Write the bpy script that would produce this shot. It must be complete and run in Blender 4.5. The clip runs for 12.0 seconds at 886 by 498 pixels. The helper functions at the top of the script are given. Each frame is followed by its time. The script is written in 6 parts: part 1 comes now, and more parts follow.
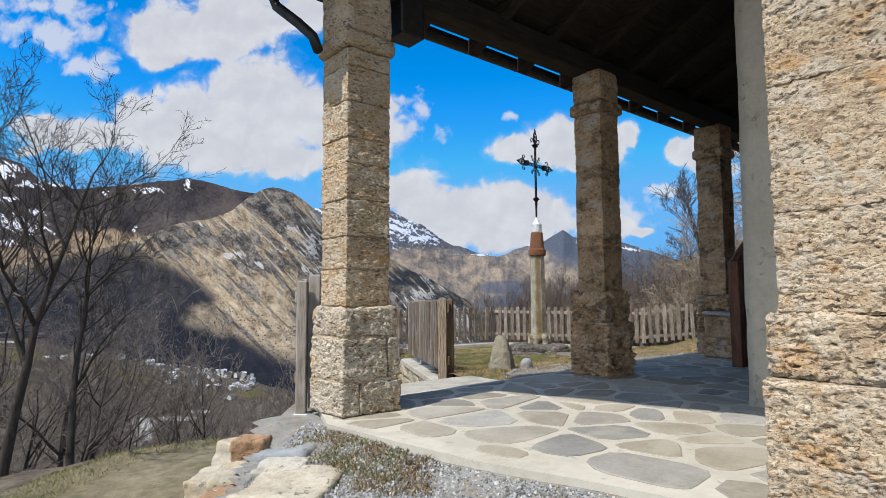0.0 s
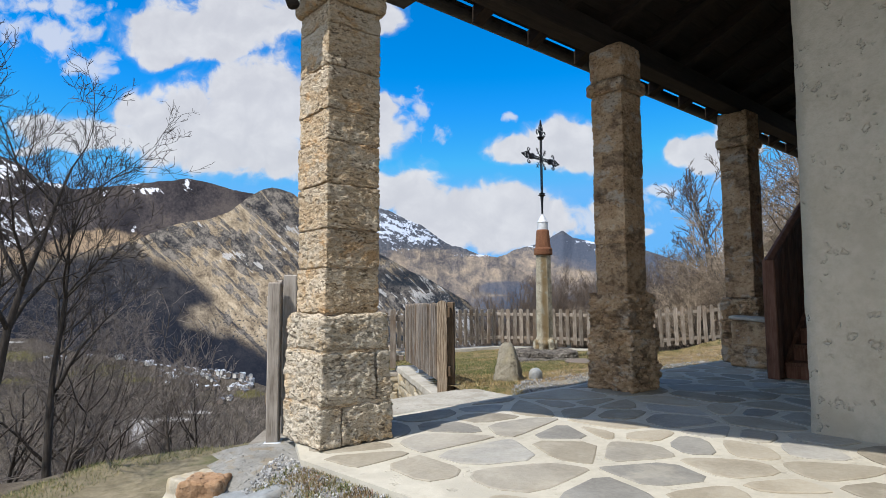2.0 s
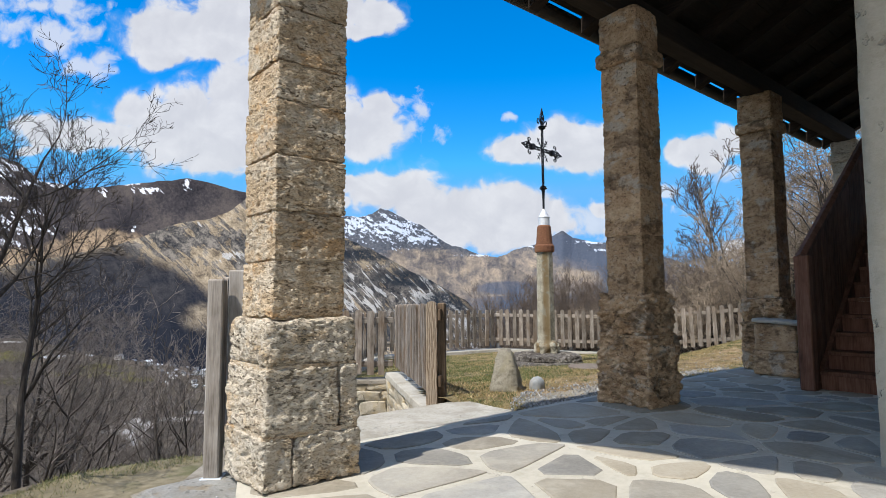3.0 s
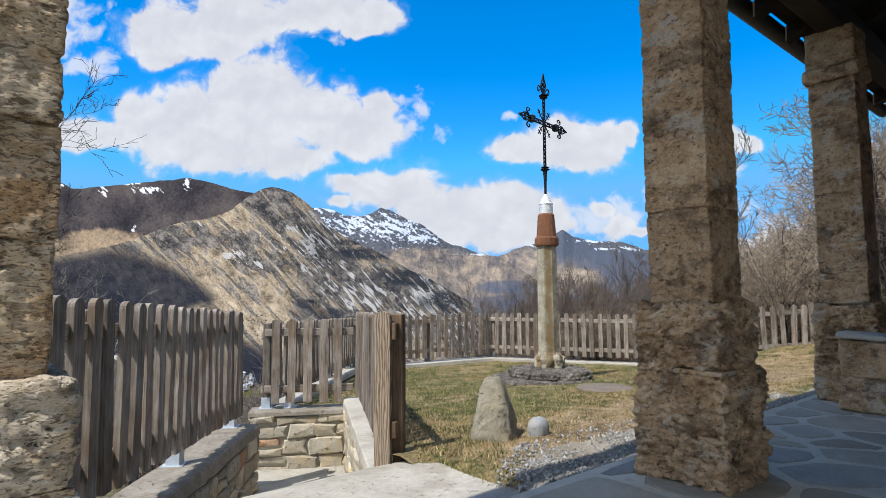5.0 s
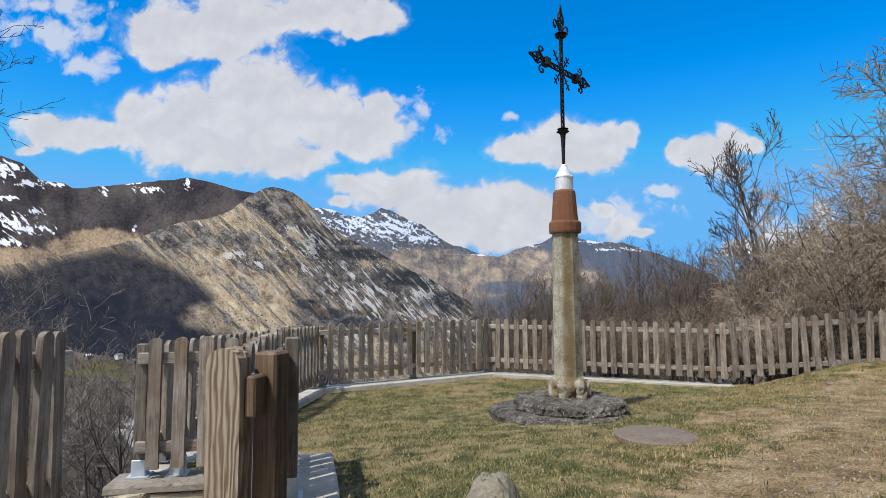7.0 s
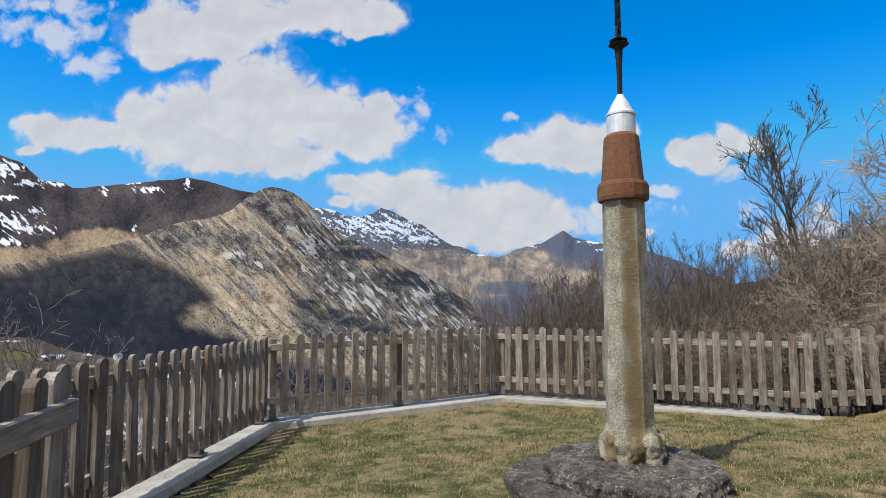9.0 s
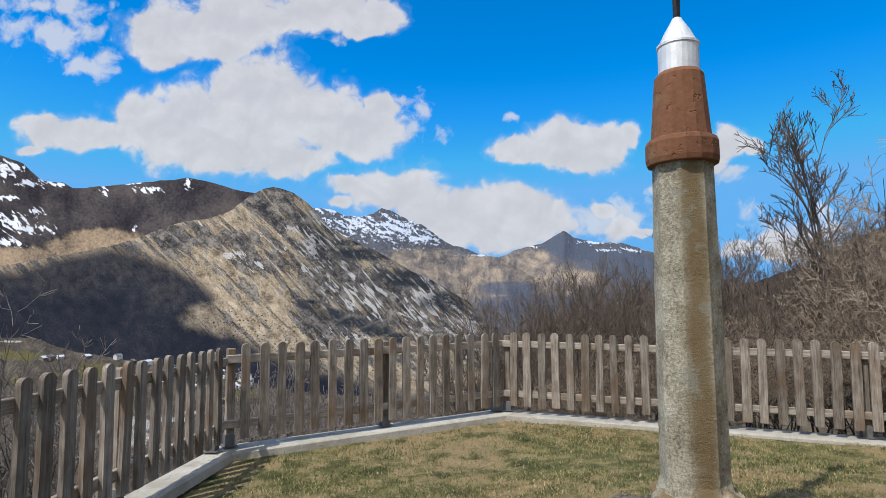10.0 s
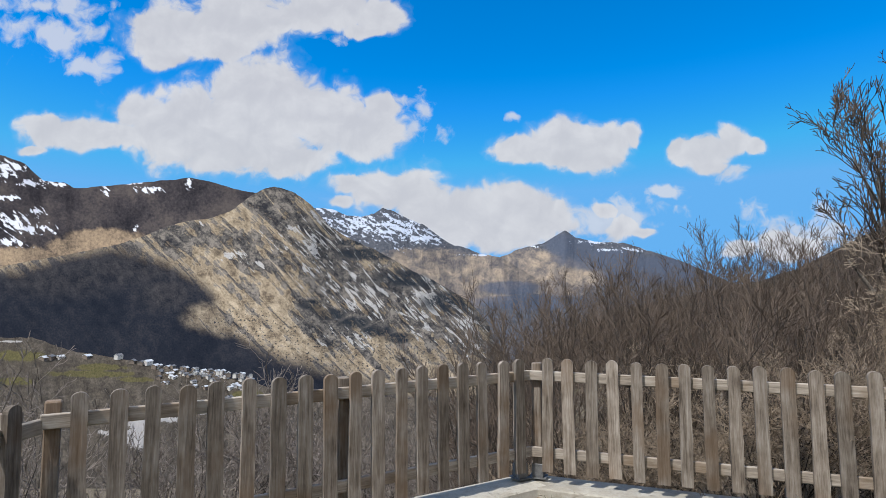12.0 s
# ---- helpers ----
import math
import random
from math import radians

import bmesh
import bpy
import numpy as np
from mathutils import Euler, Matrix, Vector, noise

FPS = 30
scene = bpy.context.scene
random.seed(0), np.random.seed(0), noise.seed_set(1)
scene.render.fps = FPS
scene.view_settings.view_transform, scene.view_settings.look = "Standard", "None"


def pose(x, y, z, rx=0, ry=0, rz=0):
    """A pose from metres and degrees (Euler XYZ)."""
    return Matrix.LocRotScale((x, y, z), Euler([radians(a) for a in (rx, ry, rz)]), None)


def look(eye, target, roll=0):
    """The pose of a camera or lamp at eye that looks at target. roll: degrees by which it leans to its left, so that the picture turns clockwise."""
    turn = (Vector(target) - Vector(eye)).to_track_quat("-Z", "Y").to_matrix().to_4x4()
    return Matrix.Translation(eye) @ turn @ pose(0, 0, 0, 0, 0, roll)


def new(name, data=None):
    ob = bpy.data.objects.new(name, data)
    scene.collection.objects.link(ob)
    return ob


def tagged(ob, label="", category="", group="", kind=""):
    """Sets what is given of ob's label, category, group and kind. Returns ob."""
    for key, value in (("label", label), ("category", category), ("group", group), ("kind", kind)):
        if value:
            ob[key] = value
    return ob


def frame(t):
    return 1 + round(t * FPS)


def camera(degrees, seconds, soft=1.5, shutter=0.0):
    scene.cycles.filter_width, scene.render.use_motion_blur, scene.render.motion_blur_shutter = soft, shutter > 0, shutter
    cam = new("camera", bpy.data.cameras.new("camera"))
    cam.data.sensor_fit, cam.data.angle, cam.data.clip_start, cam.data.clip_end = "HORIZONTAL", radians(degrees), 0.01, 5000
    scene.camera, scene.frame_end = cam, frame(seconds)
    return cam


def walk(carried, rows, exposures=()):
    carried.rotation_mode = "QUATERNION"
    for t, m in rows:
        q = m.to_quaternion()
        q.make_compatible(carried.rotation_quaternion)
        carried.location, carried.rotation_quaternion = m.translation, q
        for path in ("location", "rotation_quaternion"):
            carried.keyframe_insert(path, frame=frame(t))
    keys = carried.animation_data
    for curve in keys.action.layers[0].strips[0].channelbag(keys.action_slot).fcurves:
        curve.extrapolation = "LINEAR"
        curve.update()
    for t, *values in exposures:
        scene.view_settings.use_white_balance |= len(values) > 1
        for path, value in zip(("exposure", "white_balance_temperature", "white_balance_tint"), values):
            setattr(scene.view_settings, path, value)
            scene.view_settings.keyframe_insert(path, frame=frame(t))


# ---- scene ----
cam = camera(75.6, 12.0, 0.85)
EYE, TURN = 0.96, -40.0
# seconds, metres right, ahead and up of the first eye, then yaw, pitch and roll
ROWS = [
    (0.0, -0.000, 0.000, -0.000, 0.03, 4.70, 0.38),
    (0.5, -0.035, 0.099, 0.016, 0.01, 4.71, 0.38),
    (1.0, -0.052, 0.277, 0.021, -0.01, 4.73, 0.37),
    (1.5, -0.034, 0.525, 0.025, -0.03, 4.75, 0.35),
    (2.0, -0.009, 0.829, 0.030, -0.04, 4.75, 0.34),
    (2.5, 0.041, 1.200, 0.030, -0.05, 4.76, 0.33),
    (3.0, 0.103, 1.634, 0.031, -0.05, 4.75, 0.31),
    (5.0, 0.428, 3.631, 0.093, -0.01, 4.67, 0.39),
    (5.5, 0.482, 4.176, 0.098, 0.00, 4.67, 0.35),
    (6.0, 0.544, 4.799, 0.097, 0.00, 4.68, 0.31),
    (6.5, 0.604, 5.488, 0.130, 0.02, 4.69, 0.28),
    (7.0, 0.649, 6.109, 0.135, 0.04, 4.71, 0.27),
    (9.0, 0.735, 8.752, 0.158, 0.04, 4.73, 0.21),
    (9.5, 0.771, 9.405, 0.157, 0.06, 4.75, 0.21),
    (10.0, 0.807, 10.085, 0.166, 0.08, 4.75, 0.21),
    (10.5, 0.818, 10.781, 0.174, 0.12, 4.75, 0.22),
    (11.0, 0.806, 11.490, 0.191, 0.15, 4.74, 0.23),
    (11.5, 0.792, 12.242, 0.181, 0.16, 4.74, 0.22),
    (12.0, 0.853, 12.935, 0.231, 0.19, 4.73, 0.22),
]
walk(cam, [(t, pose(0, 0, EYE, 0, 0, TURN) @ pose(x, y, z, 90 + pitch, roll, yaw)) for t, x, y, z, yaw, pitch, roll in ROWS],
     [(t, stops, 6200, 10) for t, stops in ((0.0, 0.0), (1.0, 0.0), (3.0, 0.14), (5.0, 0.18), (6.0, 0.1), (7.0, 0.0), (9.0, -0.06), (12.0, -0.06))])

# ---- light ----
SUN_AZ, SUN_EL = math.radians(184.0), math.radians(58.0)   # where the sun stands, from +x towards +y
sun_dir = Vector((math.cos(SUN_AZ) * math.cos(SUN_EL), math.sin(SUN_AZ) * math.cos(SUN_EL), math.sin(SUN_EL)))
sun = new("sun", bpy.data.lights.new("sun", "SUN"))
sun.data.energy, sun.data.angle, sun.data.color = 5.0, math.radians(0.55), (1.0, 0.95, 0.87)
sun.matrix_world = look(sun_dir * 50, (0, 0, 0))

# the camera's mean view direction, with its right and up
VIEW = pose(0, 0, 0, 0, 0, TURN) @ pose(0, 0, 0, 90 + 4.73, 0.28, 0.05)
RIGHT, UP, AHEAD = VIEW.to_3x3().col[0].copy(), VIEW.to_3x3().col[1].copy(), -VIEW.to_3x3().col[2]
FAR_EYE = Vector((5.0, 4.5, 1.08))


def far_point(u, v, depth):
    """A far place fitted to the camera's view: u to the right and v down, in hundreds of pixels, and metres of depth.
    """
    return FAR_EYE + depth * (AHEAD + RIGHT * ((u - 7.84) / 10.1) + UP * ((4.41 - v) / 10.1))


class Nodes:
    """Short hand for building node trees."""

    def __init__(self, tree):
        self.tree = tree
        tree.nodes.clear()

    def add(self, kind):
        return self.tree.nodes.new(kind)

    def link(self, a, b):
        self.tree.links.new(a, b)

    def put(self, socket, value):
        if isinstance(value, bpy.types.NodeSocket):
            self.link(value, socket)
        elif value is not None:
            socket.default_value = value

    def math(self, op, a, b=None, c=None, clamp=False):
        node = self.add("ShaderNodeMath")
        node.operation, node.use_clamp = op, clamp
        for socket, value in zip(node.inputs, (a, b, c)):
            self.put(socket, value)
        return node.outputs[0]

    def vec(self, op, a, b=None, c=None):
        node = self.add("ShaderNodeVectorMath")
        node.operation = op
        for socket, value in zip(node.inputs, (a, b, c)):
            self.put(socket, value)
        return node.outputs["Value"] if op in ("DOT_PRODUCT", "LENGTH") else node.outputs[0]

    def noise(self, vector, scale, detail=4.0, rough=0.55, distort=0.0):
        node = self.add("ShaderNodeTexNoise")
        self.put(node.inputs["Vector"], vector)
        node.inputs["Scale"].default_value, node.inputs["Detail"].default_value = scale, detail
        node.inputs["Roughness"].default_value, node.inputs["Distortion"].default_value = rough, distort
        return node.outputs[0]

    def ramp(self, fac, stops, smooth=False):
        node = self.add("ShaderNodeValToRGB")
        self.put(node.inputs[0], fac)
        node.color_ramp.interpolation = "EASE" if smooth else "LINEAR"
        while len(node.color_ramp.elements) < len(stops):
            node.color_ramp.elements.new(1.0)
        for element, (place, colour) in zip(node.color_ramp.elements, stops):
            element.position = place
            element.color = (*colour, 1.0) if isinstance(colour, tuple) else (colour, colour, colour, 1.0)
        return node.outputs[0]

    def mix(self, fac, a, b, blend="MIX"):
        node = self.add("ShaderNodeMix")
        node.data_type, node.blend_type = "RGBA", blend
        self.put(node.inputs[0], fac)
        for socket, value in ((node.inputs[6], a), (node.inputs[7], b)):
            self.put(socket, (*value, 1.0) if isinstance(value, tuple) else value)
        return node.outputs[2]

    def step(self, value, low, high):
        node = self.add("ShaderNodeMapRange")
        node.interpolation_type = "SMOOTHSTEP"
        self.put(node.inputs[0], value)
        node.inputs[1].default_value, node.inputs[2].default_value = low, high
        return node.outputs[0]

    def blobs(self, place, patches):
        """How deep a place lies in the nearest of some soft ellipses: 1 in a middle, 0 on a rim, less outside."""
        nearest = None
        for x, y, rx, ry in patches:
            moved = self.vec("MULTIPLY_ADD", place, (1 / rx, 1 / ry, 0), (-x / rx, -y / ry, 0))
            away = self.vec("LENGTH", moved)
            nearest = away if nearest is None else self.math("MINIMUM", nearest, away)
        return self.math("SUBTRACT", 1.0, nearest)

    def lobes(self, vector, scale):
        node = self.add("ShaderNodeTexVoronoi")
        node.feature = "SMOOTH_F1"
        self.put(node.inputs["Vector"], vector)
        node.inputs["Scale"].default_value, node.inputs["Smoothness"].default_value = scale, 0.25
        return node.outputs["Distance"]

    def combine(self, x, y, z=0.0):
        node = self.add("ShaderNodeCombineXYZ")
        for socket, value in zip(node.inputs, (x, y, z)):
            self.put(socket, value)
        return node.outputs[0]


# broad clouds and small ones, placed to fit the camera's view: u, v and their half sizes
BROAD = [
    (4.55, 1.75, 1.25, 0.85), (3.2, 2.2, 1.35, 0.72), (5.7, 2.1, 1.0, 0.68), (6.45, 2.35, 0.8, 0.48), (4.2, 2.6, 1.9, 0.58), (1.6, 2.4, 1.15, 0.36),
    (0.75, 2.35, 0.5, 0.36), (2.4, 2.0, 0.5, 0.4), (6.7, 1.95, 0.4, 0.34), (5.0, 2.78, 0.9, 0.38), (3.0, 0.55, 0.95, 0.6), (4.2, 0.35, 1.2, 0.62),
    (5.6, 0.18, 1.3, 0.45), (6.7, 0.28, 0.48, 0.40), (3.9, 0.75, 0.8, 0.4), (2.9, 1.02, 0.45, 0.25), (9.95, 2.45, 0.62, 0.44), (10.6, 2.5, 0.62, 0.38),
    (9.35, 2.68, 0.66, 0.28), (10.2, 2.8, 0.95, 0.34), (12.4, 2.66, 0.58, 0.32), (12.9, 2.5, 0.36, 0.3), (7.0, 3.4, 1.05, 0.48), (8.0, 3.75, 1.3, 0.55),
    (9.2, 3.6, 0.7, 0.44), (9.6, 3.92, 0.75, 0.45), (8.8, 4.1, 1.35, 0.42),
]
SMALL = [
    (0.55, 2.64, 0.35, 0.12), (6.45, 0.55, 0.5, 0.16), (11.15, 2.38, 0.22, 0.22), (13.3, 2.62, 0.30, 0.19), (12.5, 2.9, 0.4, 0.17),
    (12.0, 2.62, 0.25, 0.22), (6.15, 3.28, 0.45, 0.24), (6.0, 3.62, 0.32, 0.14), (10.65, 3.72, 0.3, 0.15), (11.0, 4.05, 0.4, 0.22), (11.35, 4.15, 0.25, 0.12),
    (13.0, 4.4, 0.3, 0.17), (13.9, 4.35, 0.8, 0.28),
]
# thin half-clear clouds
THIN = [
    (1.1, 0.72, 0.75, 0.36), (0.6, 0.1, 1.7, 0.22), (1.9, 0.98, 0.3, 0.2), (0.3, 0.45, 0.7, 0.3), (7.0, 1.78, 0.42, 0.2), (7.45, 1.95, 0.24, 0.24),
    (7.82, 2.3, 0.26, 0.16), (10.6, 3.9, 1.1, 0.3), (14.2, 4.2, 1.2, 0.45), (12.9, 2.95, 0.3, 0.2), (1.6, 1.2, 0.5, 0.2),
    (11.85, 3.4, 0.34, 0.11), (9.0, 2.13, 0.14, 0.11), (5.85, 0.75, 0.24, 0.13), (7.2, 2.35, 0.3, 0.25),
]

world = bpy.data.worlds.new("sky")
scene.world = world
world.use_nodes = True
w = Nodes(world.node_tree)
way = w.add("ShaderNodeTexCoord").outputs["Generated"]
ahead = w.math("MAXIMUM", w.vec("DOT_PRODUCT", way, tuple(AHEAD)), 0.05)
u = w.math("MULTIPLY_ADD", w.math("DIVIDE", w.vec("DOT_PRODUCT", way, tuple(RIGHT)), ahead), 10.1, 7.84)
v = w.math("MULTIPLY_ADD", w.math("DIVIDE", w.vec("DOT_PRODUCT", way, tuple(UP)), ahead), -10.1, 4.41)
flat = w.combine(u, v)
swirl = w.add("ShaderNodeTexNoise")
swirl.inputs["Scale"].default_value, swirl.inputs["Detail"].default_value, swirl.inputs["Roughness"].default_value = 1.3, 3.0, 0.5
w.link(flat, swirl.inputs["Vector"])
spot = w.vec("ADD", flat, w.vec("MULTIPLY", w.vec("SUBTRACT", swirl.outputs["Color"], (0.5, 0.5, 0.5)), (0.5, 0.4, 0.0)))
sky = w.add("ShaderNodeTexSky")
sky.sky_type, sky.sun_disc, sky.sun_elevation, sky.sun_rotation, sky.altitude = "NISHITA", False, SUN_EL, math.pi / 2 - SUN_AZ, 1400.0
sky.air_density, sky.dust_density, sky.ozone_density = 1.0, 0.4, 2.5
tint = w.add("ShaderNodeHueSaturation")
tint.inputs["Saturation"].default_value, tint.inputs["Value"].default_value, tint.inputs["Hue"].default_value = 1.46, 0.222, 0.499
w.link(sky.outputs[0], tint.inputs["Color"])
billow = w.noise(spot, 1.3, 6.0, 0.55, 0.2)
wisp = w.noise(spot, 4.2, 7.0, 0.6, 0.4)
puff = w.math("MULTIPLY_ADD", w.lobes(spot, 1.9), -0.45, w.math("MULTIPLY_ADD", w.lobes(spot, 5.0), -0.20, 0.28))
rough_edge = w.math("ADD", puff, w.math("MULTIPLY_ADD", billow, 0.8, w.math("MULTIPLY_ADD", wisp, 0.75, -0.775)))
deep = w.math("ADD", w.math("MAXIMUM", w.blobs(spot, BROAD), w.math("MULTIPLY_ADD", w.blobs(spot, SMALL), 0.9, -0.02)), w.math("MULTIPLY", rough_edge, 0.8))
veil = w.math("MULTIPLY", w.step(w.math("ADD", w.math("MULTIPLY", rough_edge, 2.6), w.blobs(spot, THIN)), -0.32, 0.62), 0.76)
front = w.math("MAXIMUM", w.math("MULTIPLY_ADD", w.step(deep, -0.07, 0.22), 0.72, w.math("MULTIPLY", w.step(deep, -0.28, 0.30), 0.28)), veil)
# Unseen cloud cover behind the view, widened to whiten the ambient light.
behind = w.step(w.noise(way, 2.6, 6.0, 0.6), 0.41, 0.53)
seen = w.step(w.vec("DOT_PRODUCT", way, tuple(AHEAD)), 0.25, 0.45)
cover = w.math("ADD", w.math("MULTIPLY", front, seen), w.math("MULTIPLY", behind, w.math("SUBTRACT", 1.0, seen)))
lit = w.noise(w.vec("ADD", spot, (0.06, 0.14, 0.0)), 1.3, 6.0, 0.55, 0.2)
shade = w.step(w.math("ADD", w.math("MULTIPLY", w.math("SUBTRACT", billow, lit), 1.1), w.math("MULTIPLY_ADD", deep, -0.22, w.math("MULTIPLY", puff, 0.5))), -0.35, 0.22)
cloud = w.mix(shade, (0.63, 0.625, 0.645), (0.77, 0.76, 0.76))
clear = w.mix(1.0, tint.outputs[0], (0.15, 0.46, 0.88), "DARKEN")
# Unseen clouds towards the sun, brightened to fill the shaded places.
sunward_fill = w.step(w.vec("DOT_PRODUCT", way, tuple(sun_dir)), -0.2, 0.9)
cloud = w.mix(w.math("MULTIPLY", sunward_fill, w.math("SUBTRACT", 1.0, seen)), cloud, (1.12, 1.16, 1.24))
heaven = w.mix(w.math("MULTIPLY", cover, 0.96), clear, cloud)
back = w.add("ShaderNodeBackground")
w.link(heaven, back.inputs[0])
w.link(back.outputs[0], w.add("ShaderNodeOutputWorld").inputs[0])


# ---- materials ----
def surface(name, build, rough=0.85, metal=0.0):
    """A node material: build(n, place, rand) gives colour and height."""
    m = bpy.data.materials.new(name)
    m.use_nodes = True
    n = Nodes(m.node_tree)
    rand = n.add("ShaderNodeObjectInfo").outputs["Random"]
    place = n.vec("ADD", n.add("ShaderNodeTexCoord").outputs["Object"], n.combine(n.math("MULTIPLY", rand, 37.0), n.math("MULTIPLY", rand, 71.0), n.math("MULTIPLY", rand, 13.0)))
    colour, height, depth = build(n, place, rand)
    shader = n.add("ShaderNodeBsdfPrincipled")
    n.put(shader.inputs["Base Color"], colour)
    n.put(shader.inputs["Roughness"], rough)
    shader.inputs["Metallic"].default_value = metal
    shader.inputs["Specular IOR Level"].default_value = 0.3
    if height is not None:
        bump = n.add("ShaderNodeBump")
        bump.inputs["Strength"].default_value, bump.inputs["Distance"].default_value = 1.0, depth
        n.link(height, bump.inputs["Height"])
        n.link(bump.outputs[0], shader.inputs["Normal"])
    n.link(shader.outputs[0], n.add("ShaderNodeOutputMaterial").inputs[0])
    return m


def stone(name, dark, mid, light, grain=9.0, depth=0.02, stain=None, pits=0.5, vary=0.25, layers=0.0):
    def build(n, p, rand):
        if layers:
            p = n.vec("MULTIPLY", p, (1.0, 1.0, layers))
        big = n.noise(p, grain * 0.35, 5.0, 0.6, 0.4)
        fine = n.noise(p, grain * 5, 6.0, 0.7)
        col = n.ramp(n.math("MULTIPLY_ADD", fine, 0.45, n.math("MULTIPLY", big, 0.55)), [(0.3, dark), (0.5, mid), (0.7, light)])
        if stain:
            col = n.mix(n.math("MULTIPLY", n.step(n.noise(n.vec("ADD", p, (7.3, 2.1, 4.4)), grain * 0.5, 4.0, 0.6), 0.52, 0.66), 0.75), col, stain)
        hole = n.step(n.noise(n.vec("ADD", p, (3.3, 8.1, 1.4)), grain * 3.0, 3.0, 0.65), 0.60, 0.72)
        col = n.mix(n.math("MULTIPLY", hole, pits), col, tuple(0.35 * c for c in dark))
        col = n.mix(1.0, col, n.ramp(rand, [(0.0, 1.0 - vary), (1.0, 1.0)]), "MULTIPLY")
        height = n.math("SUBTRACT", n.math("MULTIPLY_ADD", fine, 0.5, big), n.math("MULTIPLY", hole, 0.8))
        return col, height, depth
    return surface(name, build, 0.92)


def timber(name, dark, mid, light, along=2, grain=1.0, depth=0.004, tawny=None, vary=0.35, rough=0.85):
    def build(n, p, rand):
        squeeze = [26.0 * grain] * 3
        squeeze[along] = 1.3 * grain
        q = n.vec("MULTIPLY", p, tuple(squeeze))
        lines = n.noise(q, 1.0, 5.0, 0.6, 0.8)
        fibre = n.noise(q, 5.0, 3.0, 0.6)
        blotch = n.noise(n.vec("MULTIPLY", p, tuple(1.0 if k == along else 2.0 for k in range(3))), 5.0, 4.0, 0.6)
        col = n.ramp(n.math("MULTIPLY_ADD", fibre, 0.30, n.math("MULTIPLY_ADD", lines, 0.38, n.math("MULTIPLY", blotch, 0.32))), [(0.36, dark), (0.5, mid), (0.66, light)])
        if tawny:
            col = n.mix(n.math("MULTIPLY", n.step(n.noise(n.vec("ADD", p, (1.0, 5.0, 9.0)), 1.6, 3.0), 0.5, 0.68), 0.6), col, tawny)
        col = n.mix(1.0, col, n.ramp(rand, [(0.0, 1.0 - vary), (1.0, 1.0)]), "MULTIPLY")
        return col, n.math("MULTIPLY_ADD", fibre, 0.3, lines), depth
    return surface(name, build, rough)


def plain(name, a, b, grain=6.0, rough=0.8, metal=0.0, depth=0.003):
    def build(n, p, rand):
        big, fine = n.noise(p, grain, 4.0, 0.6), n.noise(p, grain * 9, 4.0, 0.6)
        mixed = n.math("MULTIPLY_ADD", fine, 0.4, n.math("MULTIPLY", big, 0.6))
        return n.ramp(mixed, [(0.35, a), (0.65, b)]), mixed, depth
    return surface(name, build, rough, metal)


def tufa(name, dark, mid, light, patch, vary=0.2, chalk=0.35, pit=0.75, lime=(0.68, 0.60, 0.475)):
    """Porous spring limestone: holes drawn out along its layers, with limy and rusty patches."""
    def build(n, p, rand):
        q = n.vec("MULTIPLY", p, (1.0, 1.0, 1.5))
        bed = n.vec("MULTIPLY", p, (1.0, 1.0, 2.3))
        big, mid_n, fine = n.noise(q, 2.6, 5.0, 0.65, 0.3), n.noise(bed, 16.0, 6.0, 0.7, 0.4), n.noise(bed, 70.0, 5.0, 0.75)
        col = n.ramp(n.math("MULTIPLY_ADD", fine, 0.4, n.math("MULTIPLY_ADD", mid_n, 0.35, n.math("MULTIPLY", big, 0.25))), [(0.38, dark), (0.5, mid), (0.60, light)])
        col = n.mix(n.math("MULTIPLY", n.step(n.noise(n.vec("ADD", q, (7.3, 2.1, 4.4)), 3.6, 6.0, 0.68), 0.53, 0.62), 0.7), col, patch)
        limy = n.math("MULTIPLY", n.step(n.noise(n.vec("ADD", q, (1.3, 9.1, 6.4)), 3.0, 6.0, 0.68), 0.50, 0.57), chalk)
        col = n.mix(limy, col, lime)
        crowd = n.step(n.noise(n.vec("MULTIPLY_ADD", p, (1.0, 1.0, 2.5), (2.7, 3.9, 8.2)), 4.0, 4.0, 0.6), 0.36, 0.60)
        wide = n.math("MULTIPLY", n.step(n.noise(n.vec("ADD", bed, (3.3, 8.1, 1.4)), 26.0, 4.0, 0.62, 0.5), 0.555, 0.60), crowd)
        small = n.math("MULTIPLY", n.step(n.noise(n.vec("ADD", bed, (5.3, 0.1, 2.4)), 75.0, 3.0, 0.62), 0.565, 0.63), n.math("MULTIPLY_ADD", limy, -0.5, 0.75))
        hole = n.math("MAXIMUM", wide, small)
        col = n.mix(n.math("MULTIPLY", hole, pit), col, tuple(0.33 * c for c in dark))
        col = n.mix(1.0, col, n.ramp(rand, [(0.0, 1.0 - vary), (1.0, 1.0)]), "MULTIPLY")
        height = n.math("SUBTRACT", n.math("MULTIPLY_ADD", mid_n, 0.6, n.math("MULTIPLY_ADD", fine, 0.45, n.math("MULTIPLY", big, 0.5))), n.math("MULTIPLY", hole, 0.8))
        return col, height, 0.020
    return surface(name, build, 0.95)


